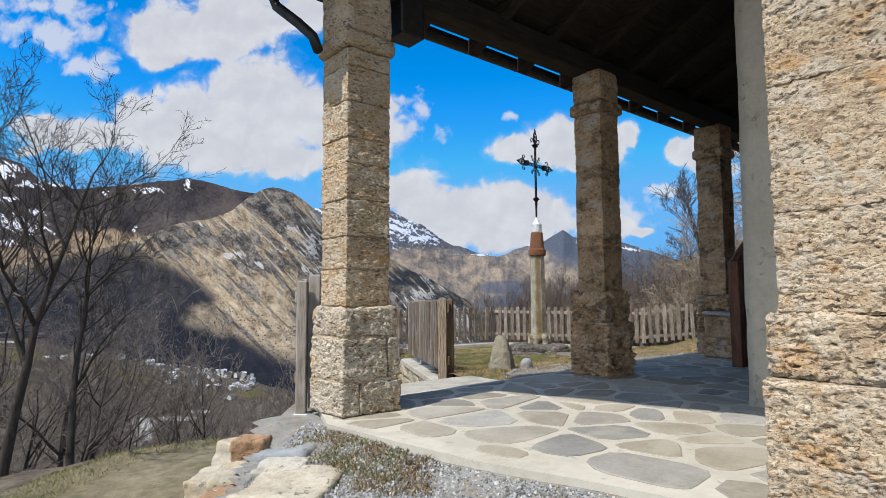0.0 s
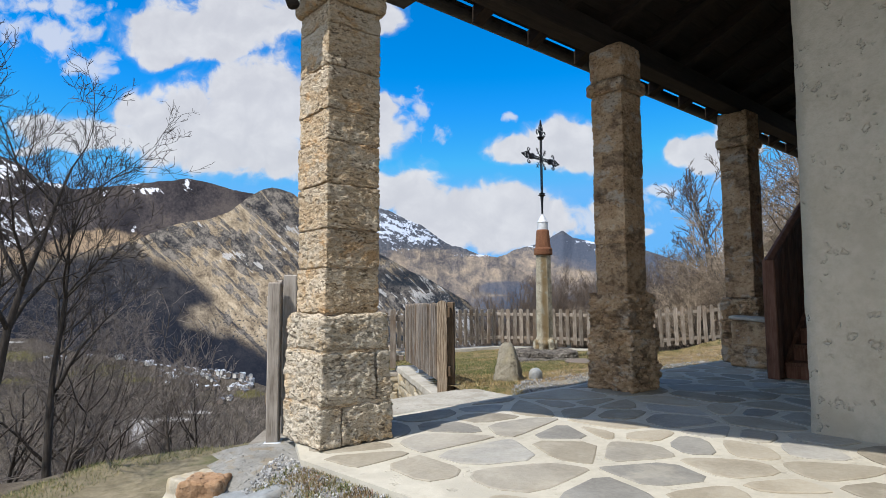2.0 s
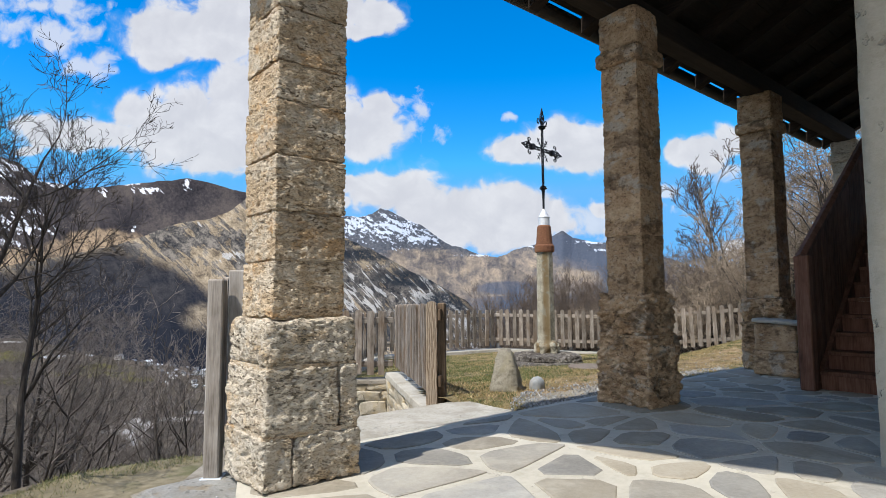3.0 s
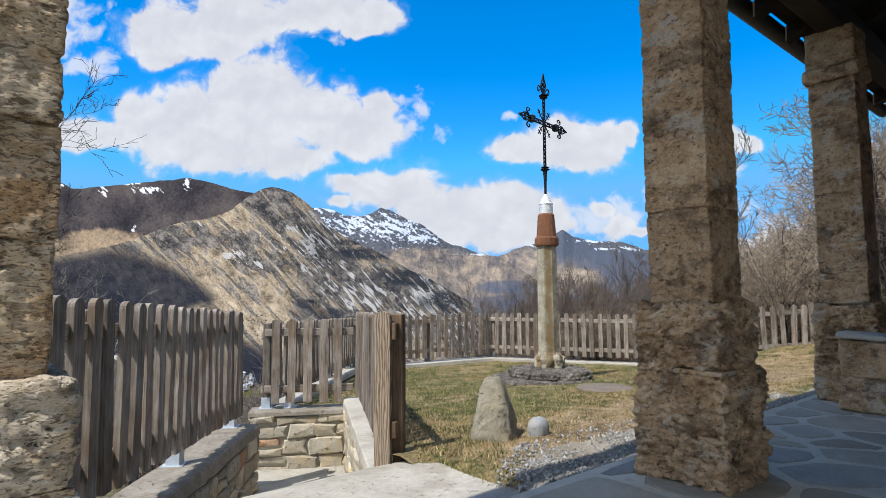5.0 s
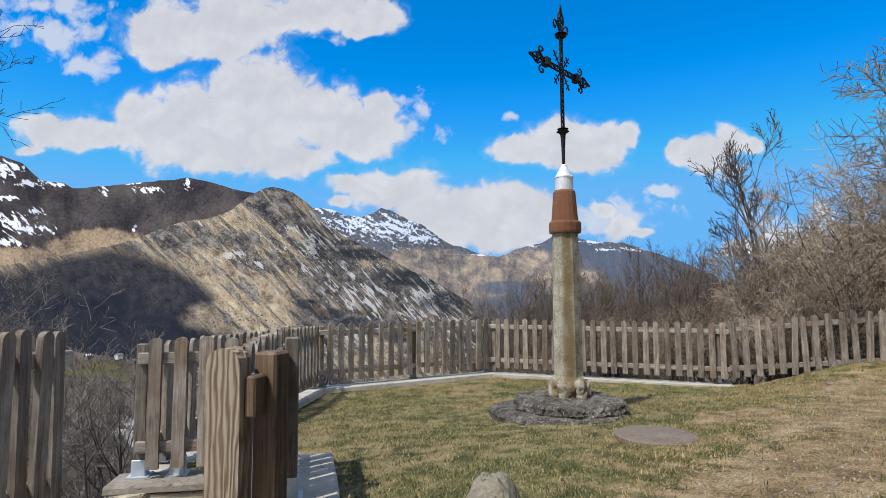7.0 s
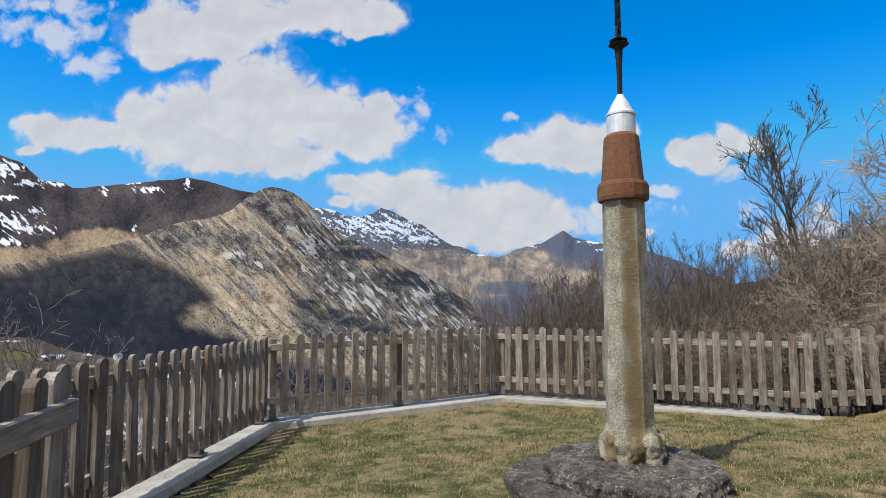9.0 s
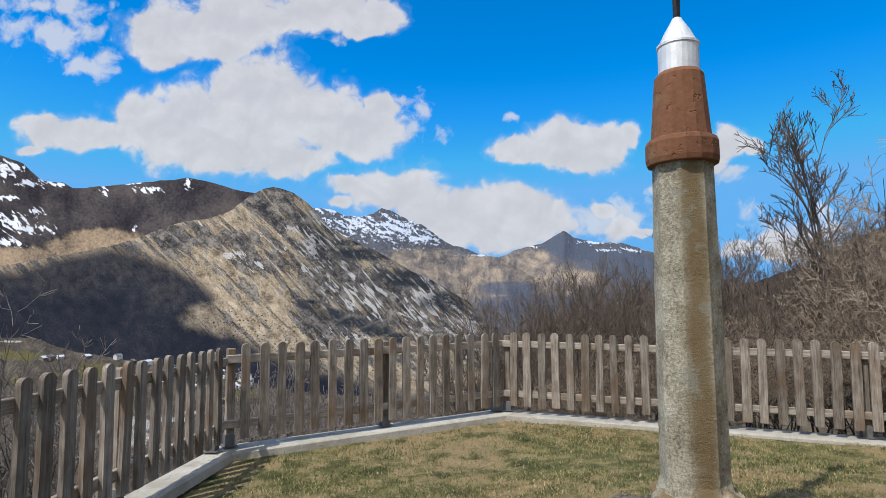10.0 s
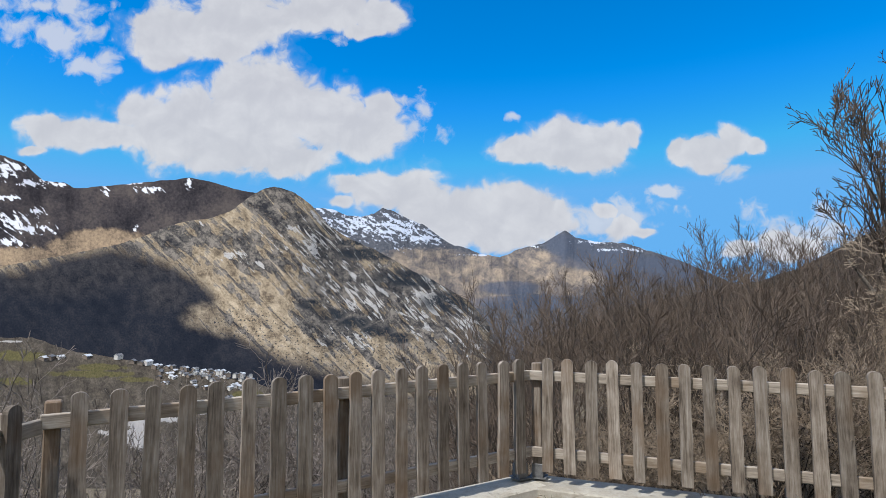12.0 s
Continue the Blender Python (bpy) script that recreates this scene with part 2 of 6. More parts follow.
TUFA = tufa("pitted_tufa", (0.42, 0.28, 0.15), (0.64, 0.48, 0.305), (0.78, 0.65, 0.475), (0.66, 0.39, 0.17), 0.15, 0.45, 0.85)
TUFA_PALE = tufa("limy_tufa", (0.42, 0.28, 0.16), (0.64, 0.49, 0.325), (0.77, 0.655, 0.49), (0.66, 0.39, 0.17), 0.1, 0.55, 0.9)
TUFA_GREY = tufa("grey_tufa", (0.40, 0.31, 0.205), (0.64, 0.535, 0.395), (0.78, 0.69, 0.56), (0.64, 0.45, 0.25), 0.1, 0.5, 0.88)


def grimy_look(n, p, rand):
    """Old brown stone with broad sooty and limy blotches and small holes."""
    q = n.vec("MULTIPLY", p, (1.0, 1.0, 1.4))
    big, mid, fine = n.noise(q, 3.4, 6.0, 0.66, 0.3), n.noise(q, 15.0, 5.0, 0.68), n.noise(q, 70.0, 4.0, 0.7)
    col = n.ramp(n.math("MULTIPLY_ADD", fine, 0.25, n.math("MULTIPLY_ADD", mid, 0.35, n.math("MULTIPLY", big, 0.40))), [(0.38, (0.22, 0.125, 0.06)), (0.5, (0.50, 0.325, 0.18)), (0.62, (0.68, 0.495, 0.31))])
    lime = n.step(n.noise(n.vec("ADD", q, (1.3, 9.1, 6.4)), 4.0, 6.0, 0.66), 0.53, 0.63)
    col = n.mix(n.math("MULTIPLY", lime, 0.75), col, n.ramp(fine, [(0.35, (0.45, 0.375, 0.285)), (0.65, (0.63, 0.545, 0.43))]))
    soot = n.step(n.noise(n.vec("ADD", q, (6.1, 2.7, 0.4)), 3.0, 6.0, 0.68), 0.51, 0.61)
    col = n.mix(n.math("MULTIPLY", soot, 0.72), col, n.ramp(mid, [(0.4, (0.09, 0.055, 0.03)), (0.6, (0.24, 0.155, 0.09))]))
    hole = n.step(n.noise(n.vec("ADD", q, (3.3, 8.1, 1.4)), 32.0, 3.0, 0.6), 0.60, 0.67)
    col = n.mix(n.math("MULTIPLY", hole, 0.6), col, (0.06, 0.04, 0.025))
    col = n.mix(1.0, col, n.ramp(rand, [(0.0, 0.82), (1.0, 1.0)]), "MULTIPLY")
    return col, n.math("SUBTRACT", n.math("MULTIPLY_ADD", mid, 0.8, n.math("MULTIPLY_ADD", fine, 0.4, big)), n.math("MULTIPLY", hole, 0.6)), 0.022


TUFA_DARK = surface("grimy_stone", grimy_look, 0.95)
PLASTER = stone("rough_plaster", (0.36, 0.31, 0.23), (0.48, 0.425, 0.33), (0.57, 0.51, 0.405), 3.2, 0.018, (0.42, 0.365, 0.275), 0.0, 0.05)


def flag_look(n, p, rand):
    big, fine = n.noise(p, 2.2, 5.0, 0.6, 0.4), n.noise(p, 34.0, 6.0, 0.7)
    grey = n.ramp(n.math("MULTIPLY_ADD", fine, 0.4, n.math("MULTIPLY", big, 0.6)), [(0.32, (0.22, 0.207, 0.184)), (0.5, (0.31, 0.295, 0.262)), (0.68, (0.39, 0.372, 0.33))])
    beige = n.ramp(n.math("MULTIPLY_ADD", fine, 0.4, n.math("MULTIPLY", big, 0.6)), [(0.32, (0.27, 0.23, 0.168)), (0.5, (0.36, 0.315, 0.238)), (0.68, (0.43, 0.385, 0.305))])
    hue = n.step(n.math("MULTIPLY_ADD", n.noise(p, 0.9, 3.0), 0.5, n.math("FRACT", n.math("MULTIPLY", rand, 7.31))), 0.25, 0.85)
    col = n.mix(hue, grey, beige)
    col = n.mix(1.0, col, n.ramp(rand, [(0.0, 0.68), (1.0, 1.08)]), "MULTIPLY")
    dust = n.step(n.noise(n.vec("ADD", p, (3.0, 8.0, 1.0)), 3.5, 5.0, 0.65), 0.5, 0.66)
    return n.mix(n.math("MULTIPLY", dust, 0.35), col, (0.47, 0.425, 0.34)), n.math("MULTIPLY_ADD", fine, 0.4, big), 0.006


SLATE = surface("slate_flag", flag_look, 0.8)
MORTAR = stone("pale_mortar", (0.37, 0.335, 0.265), (0.50, 0.46, 0.375), (0.58, 0.54, 0.45), 3.0, 0.006, (0.42, 0.385, 0.315), 0.2, 0.05)
WORN_CONCRETE = stone("worn_concrete", (0.13, 0.112, 0.085), (0.24, 0.21, 0.168), (0.38, 0.345, 0.29), 7.0, 0.014, (0.17, 0.14, 0.10), 0.3, 0.1)
CONCRETE = stone("pale_concrete", (0.27, 0.245, 0.20), (0.40, 0.37, 0.31), (0.52, 0.485, 0.42), 6.0, 0.012, (0.30, 0.27, 0.215), 0.12, 0.1)
RUBBLE = stone("rubble_stone", (0.27, 0.23, 0.165), (0.50, 0.44, 0.335), (0.66, 0.60, 0.49), 6.0, 0.025, (0.56, 0.44, 0.26), 0.3, 0.35)
ORANGE = stone("orange_stone", (0.30, 0.16, 0.08), (0.48, 0.30, 0.17), (0.62, 0.48, 0.34), 10.0, 0.04, (0.56, 0.50, 0.41), 0.5, 0.2)
BOULDER = stone("lichened_boulder", (0.12, 0.102, 0.07), (0.245, 0.218, 0.163), (0.38, 0.345, 0.275), 7.0, 0.03, (0.31, 0.27, 0.18), 0.15, 0.1)


def pillar_look(n, p, rand):
    big, fine = n.noise(p, 5.0, 5.0, 0.6), n.noise(p, 55.0, 5.0, 0.75)
    col = n.ramp(n.math("MULTIPLY_ADD", fine, 0.55, n.math("MULTIPLY", big, 0.45)), [(0.38, (0.13, 0.108, 0.072)), (0.5, (0.325, 0.288, 0.208)), (0.62, (0.54, 0.495, 0.39))])
    own = n.add("ShaderNodeTexCoord").outputs["Object"]
    across = n.math("MULTIPLY_ADD", n.noise(n.vec("MULTIPLY", own, (5.0, 5.0, 1.6)), 1.0, 4.0, 0.6), 0.10, n.vec("DOT_PRODUCT", own, (0.766, -0.643, 0.0)))
    run = n.math("SUBTRACT", 1.0, n.step(n.math("ABSOLUTE", n.math("SUBTRACT", across, 0.038)), 0.02, 0.10))
    col = n.mix(n.math("MULTIPLY", run, n.math("MULTIPLY_ADD", fine, 0.6, 0.5, clamp=True)), col, (0.155, 0.098, 0.035))
    col = n.mix(n.math("MULTIPLY", n.step(n.noise(n.vec("ADD", p, (4, 4, 4)), 9.0, 4.0), 0.56, 0.66), 0.4), col, (0.30, 0.32, 0.27))
    return col, n.math("MULTIPLY_ADD", big, 0.5, fine), 0.014


PILLAR = surface("grainy_pillar", pillar_look, 0.92)


def plinth_look(n, p, rand):
    big, mid, fine = n.noise(p, 3.0, 5.0, 0.65), n.noise(p, 14.0, 5.0, 0.7), n.noise(p, 60.0, 4.0, 0.7)
    col = n.ramp(n.math("MULTIPLY_ADD", fine, 0.3, n.math("MULTIPLY_ADD", mid, 0.4, n.math("MULTIPLY", big, 0.3))), [(0.40, (0.028, 0.023, 0.019)), (0.5, (0.115, 0.098, 0.080)), (0.60, (0.29, 0.258, 0.215))])
    lichen = n.math("MULTIPLY", n.step(n.noise(n.vec("ADD", p, (2.0, 7.0, 1.0)), 38.0, 3.0, 0.6), 0.58, 0.64), n.step(n.noise(n.vec("ADD", p, (9.0, 1.0, 4.0)), 4.0, 3.0), 0.42, 0.6))
    col = n.mix(n.math("MULTIPLY", lichen, 0.8), col, (0.50, 0.475, 0.42))
    return col, n.math("MULTIPLY_ADD", mid, 0.8, n.math("MULTIPLY", fine, 0.6)), 0.05


PLINTH = surface("mottled_plinth", plinth_look, 0.95)
PEBBLE = stone("grey_pebble", (0.19, 0.205, 0.21), (0.29, 0.305, 0.31), (0.39, 0.405, 0.405), 7.0, 0.010, (0.33, 0.315, 0.28), 0.08, 0.2)
TERRACOTTA = stone("rusty_terracotta", (0.09, 0.038, 0.02), (0.165, 0.072, 0.036), (0.23, 0.115, 0.06), 6.0, 0.008, (0.20, 0.12, 0.06), 0.12, 0.05)
ZINC = plain("zinc_sheet", (0.55, 0.55, 0.55), (0.75, 0.75, 0.74), 12.0, 0.5, 0.35)
GALVANISED = plain("galvanised_steel", (0.40, 0.44, 0.48), (0.56, 0.60, 0.64), 20.0, 0.5, 0.4)
DULL_STEEL = plain("dull_steel", (0.10, 0.10, 0.10), (0.20, 0.20, 0.20), 20.0, 0.6, 0.4)
IRON = plain("black_wrought_iron", (0.012, 0.012, 0.014), (0.03, 0.03, 0.032), 30.0, 0.5, 0.4)
PIPE = plain("dark_gutter_metal", (0.02, 0.018, 0.016), (0.045, 0.04, 0.036), 12.0, 0.5, 0.5)
GREY_WOOD = timber("weathered_larch", (0.085, 0.064, 0.047), (0.275, 0.228, 0.182), (0.50, 0.448, 0.388), 2, 1.0, 0.004, (0.19, 0.115, 0.06), 0.5)
GREY_RAIL = timber("weathered_rail", (0.14, 0.112, 0.085), (0.35, 0.30, 0.245), (0.56, 0.505, 0.435), 0, 1.0, 0.003, (0.2, 0.13, 0.07))
TAN_WOOD = timber("tan_larch", (0.10, 0.055, 0.025), (0.36, 0.25, 0.145), (0.52, 0.40, 0.27), 2, 1.5, 0.004, None, 0.1)
PALE_BOARD = timber("pale_larch", (0.14, 0.115, 0.09), (0.31, 0.27, 0.225), (0.47, 0.425, 0.37), 2, 1.0, 0.003, None, 0.1)
# Tan larch darkened: the shade behind the end board is put into its colour.
SHADED_TAN = timber("shaded_larch", (0.05, 0.03, 0.017), (0.14, 0.092, 0.055), (0.24, 0.17, 0.11), 2, 1.2, 0.004, None, 0.1)
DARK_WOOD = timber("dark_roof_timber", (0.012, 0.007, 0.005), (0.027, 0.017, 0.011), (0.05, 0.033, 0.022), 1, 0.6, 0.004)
STAIR_WOOD = timber("dark_stained_stair", (0.09, 0.04, 0.025), (0.21, 0.098, 0.06), (0.31, 0.17, 0.115), 2, 0.7, 0.003)
BARK = timber("grey_bark", (0.022, 0.017, 0.013), (0.060, 0.048, 0.038), (0.13, 0.112, 0.095), 2, 0.8, 0.01, None, 0.3)
TWIG = plain("brown_twigs", (0.055, 0.040, 0.030), (0.15, 0.112, 0.083), 3.0)
TWIG_BUD = plain("budding_twigs", (0.11, 0.083, 0.058), (0.27, 0.208, 0.148), 3.0)
TWIG_DARK = plain("dark_twigs", (0.035, 0.027, 0.022), (0.095, 0.076, 0.061), 3.0)
TWIG_PALE = plain("pale_twigs", (0.22, 0.168, 0.115), (0.44, 0.352, 0.255), 3.0)
TWIG_GREY = plain("grey_twigs", (0.095, 0.078, 0.066), (0.22, 0.185, 0.16), 3.0)


def lawn_look(n, p, rand):
    big, mid, fine = n.noise(p, 0.55, 4.0, 0.6), n.noise(p, 3.5, 4.0, 0.65), n.noise(p, 45.0, 3.0, 0.7)
    col = n.ramp(n.math("MULTIPLY_ADD", fine, 0.4, n.math("MULTIPLY", mid, 0.6)), [(0.36, (0.026, 0.030, 0.008)), (0.48, (0.10, 0.094, 0.030)), (0.62, (0.28, 0.225, 0.10))])
    col = n.mix(n.math("MULTIPLY", n.step(n.math("MULTIPLY_ADD", mid, 0.5, n.math("MULTIPLY", big, 0.5)), 0.46, 0.58), 0.75), col, n.ramp(fine, [(0.3, (0.19, 0.125, 0.058)), (0.7, (0.37, 0.275, 0.15))]))
    own = n.add("ShaderNodeTexCoord").outputs["Object"]
    bare = n.step(n.math("ADD", n.blobs(own, BARE), n.math("MULTIPLY_ADD", mid, 2.4, n.math("MULTIPLY_ADD", fine, 0.8, -1.6))), -0.25, 0.35)
    soil = n.ramp(n.math("MULTIPLY_ADD", fine, 0.5, n.math("MULTIPLY", mid, 0.5)), [(0.38, (0.085, 0.056, 0.028)), (0.5, (0.26, 0.180, 0.092)), (0.62, (0.43, 0.335, 0.205))])
    return n.mix(bare, col, soil), n.math("MULTIPLY_ADD", mid, 0.5, fine), 0.03


BARE = [(9.2, 5.8, 2.5, 0.62), (12.3, 6.1, 2.8, 0.85), (6.9, 5.45, 1.1, 0.4), (14.6, 7.0, 1.3, 0.7), (11.4, 7.2, 0.9, 0.35)]
LAWN = surface("patchy_spring_lawn", lawn_look, 0.95)
DIRT = stone("dry_dirt", (0.05, 0.042, 0.020), (0.15, 0.122, 0.070), (0.29, 0.24, 0.155), 1.0, 0.03, (0.075, 0.082, 0.024), 0.2, 0.0)


def blade_look(name, stops):
    m = bpy.data.materials.new(name)
    m.use_nodes = True
    n = Nodes(m.node_tree)
    shader = n.add("ShaderNodeBsdfPrincipled")
    n.link(n.ramp(n.add("ShaderNodeNewGeometry").outputs["Random Per Island"], stops), shader.inputs["Base Color"])
    shader.inputs["Roughness"].default_value = 0.8
    n.link(shader.outputs[0], n.add("ShaderNodeOutputMaterial").inputs[0])
    return m


BLADES = blade_look("grass_blades", [(0.0, (0.032, 0.052, 0.008)), (0.45, (0.110, 0.132, 0.030)), (0.7, (0.25, 0.215, 0.08)), (1.0, (0.42, 0.345, 0.175))])
TUFTS = blade_look("green_tufts", [(0.0, (0.04, 0.065, 0.012)), (0.6, (0.085, 0.115, 0.03)), (1.0, (0.19, 0.18, 0.07))])
RUSSET = blade_look("russet_weeds", [(0.0, (0.085, 0.055, 0.022)), (0.5, (0.19, 0.135, 0.06)), (0.85, (0.31, 0.24, 0.12)), (1.0, (0.22, 0.075, 0.05))])
STRAW = blade_look("dry_straw", [(0.0, (0.14, 0.088, 0.034)), (0.5, (0.34, 0.24, 0.105)), (1.0, (0.50, 0.385, 0.20))])
CHIPS = blade_look("gravel_chips", [(0.0, (0.11, 0.105, 0.098)), (0.5, (0.27, 0.268, 0.262)), (0.92, (0.42, 0.415, 0.405)), (1.0, (0.56, 0.54, 0.50))])


# ---- building tools ----
def part(name, shape, material, parent=None, label="", at=None, smooth=False):
    """Links a bmesh, or a mesh that others share, as one mesh object under a thing or a part."""
    if isinstance(shape, bmesh.types.BMesh):
        mesh = bpy.data.meshes.new(name)
        shape.to_mesh(mesh)
        shape.free()
    else:
        mesh = shape
    if not mesh.materials:
        mesh.materials.append(material)
    if smooth:
        mesh.polygons.foreach_set("use_smooth", [True] * len(mesh.polygons))
    ob = new(name, mesh)
    ob.parent = parent
    if at is not None:
        ob.matrix_basis = at
    return tagged(ob, label) if label else ob


def thing(name, place, label, category, group="", kind="", turn=0.0):
    ob = new(name)
    ob.empty_display_size = 0.1
    ob.matrix_basis = pose(*place, 0, 0, turn)
    return tagged(ob, label, category, group, kind)


def mesh_of(name, verts, faces, material=None):
    mesh = bpy.data.meshes.new(name)
    mesh.from_pydata(verts, [], faces)
    mesh.update()
    if material:
        mesh.materials.append(material)
    return mesh


def box(x0, y0, z0, x1, y1, z1, bevel=0.0, segments=1):
    bm = bmesh.new()
    m = Matrix.Translation(((x0 + x1) / 2, (y0 + y1) / 2, (z0 + z1) / 2)) @ Matrix.Diagonal((abs(x1 - x0), abs(y1 - y0), abs(z1 - z0), 1))
    bmesh.ops.create_cube(bm, size=1.0, matrix=m)
    if bevel:
        bmesh.ops.bevel(bm, geom=bm.edges[:], offset=bevel, segments=segments, affect="EDGES", profile=0.6)
    return bm


def rough_block(sx, sy, sz, cells, amp, seed, round_by=0.03, freq=7.0, pits=0.0, crag=0.0):
    """A hewn block about the origin: an even grid on each side, rounded at the edges and roughened by noise."""
    bm = bmesh.new()
    half = Vector((sx / 2, sy / 2, sz / 2))
    count = [max(2, int(cells * s / max(sx, sy, sz) + 0.5)) for s in (sx, sy, sz)]
    corners = {}

    def vert(i, j, k):
        key = (i, j, k)
        if key not in corners:
            p = Vector([(2 * a / n - 1) * h for a, n, h in zip(key, count, half)])
            core = Vector([max(-h + round_by, min(h - round_by, c)) for c, h in zip(p, half)])
            out = p - core
            if out.length > 1e-6:
                p = core + out.normalized() * round_by
                way = out.normalized()
            else:
                way = Vector((0, 0, 1))
            q = p * freq + Vector((seed * 3.7, seed * 1.9, seed * 5.3))
            p = p + way * amp * (noise.noise(q) + 0.55 * noise.noise(q * 2.7) + 0.35 * noise.noise(q * 6.1))
            if crag:
                q = Vector((p.x * 9.0 + seed, p.y * 9.0, p.z * 17.0 + seed * 2))
                p = p + way * crag * (abs(noise.noise(q)) + 0.6 * abs(noise.noise(q * 2.6)) - 0.5)
            if pits:
                wx, wy, wz = (p.x + seed) * 24.0, (p.y + seed * 2) * 24.0, (p.z + seed) * 48.0
                d = noise.noise(Vector((wx, wy, wz))) + 0.8 * noise.noise(Vector((wx * 2.3, wy * 2.3, wz * 2.0)))
                p = p - way * pits * min(1.2, max(0.0, d - 0.12) * 2.6)
            corners[key] = bm.verts.new(p)
        return corners[key]

    for axis in range(3):
        a, b = [(1, 2), (2, 0), (0, 1)][axis]
        for end in (0, count[axis]):
            for i in range(count[a]):
                for j in range(count[b]):
                    quad = []
                    for di, dj in ((0, 0), (1, 0), (1, 1), (0, 1)):
                        key = [0, 0, 0]
                        key[axis], key[a], key[b] = end, i + di, j + dj
                        quad.append(vert(*key))
                    bm.faces.new(quad if end else quad[::-1])
    return bm


def tube(points, radii, sides=6, verts=None, faces=None, cap=True):
    """A tapering tube through some points, added to lists of corners and faces."""
    verts, faces = ([] if verts is None else verts), ([] if faces is None else faces)
    points = [Vector(p) for p in points]
    if not isinstance(radii, (list, tuple)):
        radii = [radii] * len(points)
    start = len(verts)
    for i, p in enumerate(points):
        d = (points[min(i + 1, len(points) - 1)] - points[max(i - 1, 0)]).normalized()
        side = d.cross(Vector((0.13, 0.31, 0.94)) if abs(d.z) < 0.9 else Vector((1, 0, 0))).normalized()
        other = d.cross(side)
        for k in range(sides):
            a = 2 * math.pi * k / sides
            verts.append(p + (side * math.cos(a) + other * math.sin(a)) * radii[i])
    for i in range(len(points) - 1):
        for k in range(sides):
            a, b = start + i * sides + k, start + i * sides + (k + 1) % sides
            faces.append((a, b, b + sides, a + sides))
    if cap:
        faces.append(tuple(range(start + sides - 1, start - 1, -1)))
        faces.append(tuple(range(len(verts) - sides, len(verts))))
    return verts, faces


def lathe(profile, sides=32, facets=False, wobble=0.0, seed=0):
    """A turned body from pairs of radius and height."""
    bm = bmesh.new()
    rings = []
    for r, z in profile:
        ring = []
        for k in range(sides):
            a = 2 * math.pi * (k + 0.5) / sides
            rr = r + wobble * noise.noise(Vector((math.cos(a) * 2, math.sin(a) * 2, z * 3 + seed))) + 0.5 * wobble * noise.noise(Vector((math.cos(a) * 7, math.sin(a) * 7, z * 9 + seed)))
            ring.append(bm.verts.new((rr * math.cos(a), rr * math.sin(a), z)))
        rings.append(ring)
    for low, high in zip(rings, rings[1:]):
        for k in range(sides):
            bm.faces.new((low[k], low[(k + 1) % sides], high[(k + 1) % sides], high[k]))
    bm.faces.new(rings[0][::-1])
    bm.faces.new(rings[-1])
    return bm


def inside(x, y, corners):
    hit = False
    for (x0, y0), (x1, y1) in zip(corners, corners[1:] + corners[:1]):
        if (y0 > y) != (y1 > y) and x < (x1 - x0) * (y - y0) / (y1 - y0) + x0:
            hit = not hit
    return hit


def clip(poly, px, py, nx, ny):
    """The part of a polygon on the side of a line to which (nx, ny) points away."""
    out = []
    for (ax, ay), (bx, by) in zip(poly, poly[1:] + poly[:1]):
        da, db = (ax - px) * nx + (ay - py) * ny, (bx - px) * nx + (by - py) * ny
        if da <= 0:
            out.append((ax, ay))
        if (da < 0) != (db < 0) and da != db:
            t = da / (da - db)
            out.append((ax + (bx - ax) * t, ay + (by - ay) * t))
    return out


def cells(seeds, area, joint, stretch=1.0):
    """Irregular pieces: each seed's share of an area, drawn in by half a joint."""
    result = []
    for i, (x, y) in enumerate(seeds):
        poly = list(area)
        for j, (a, b) in enumerate(seeds):
            if j == i or abs(a - x) > 2.4 or abs(b - y) > 2.4:
                continue
            dx, dy = (a - x), (b - y) * stretch
            size = math.hypot(dx, dy)
            half = 0.5 - joint / 2 / max(math.hypot(a - x, b - y), 0.01)
            poly = clip(poly, x + (a - x) * half, y + (b - y) * half, dx / size, dy / size)
            if len(poly) < 3:
                break
        if len(poly) >= 3:
            result.append(poly)
    return result


def rounded(poly, times=2):
    for _ in range(times):
        out = []
        for (ax, ay), (bx, by) in zip(poly, poly[1:] + poly[:1]):
            out += [(ax * 0.8 + bx * 0.2, ay * 0.8 + by * 0.2), (ax * 0.2 + bx * 0.8, ay * 0.2 + by * 0.8)]
        poly = out
    return poly


def slab(poly, low, high, slant=0.006):
    """A flat piece of some outline with a slightly sloping rim."""
    n = len(poly)
    cx, cy = sum(p[0] for p in poly) / n, sum(p[1] for p in poly) / n
    verts = [(x, y, low) for x, y in poly] + [(x, y, high - 0.004) for x, y in poly]
    for x, y in poly:
        d = max(math.hypot(x - cx, y - cy), 0.01)
        verts.append((x - (x - cx) / d * slant, y - (y - cy) / d * slant, high))
    faces = [(i, (i + 1) % n, n + (i + 1) % n, n + i) for i in range(n)]
    faces += [(n + i, n + (i + 1) % n, 2 * n + (i + 1) % n, 2 * n + i) for i in range(n)]
    faces.append(tuple(range(2 * n, 3 * n)))
    return verts, faces


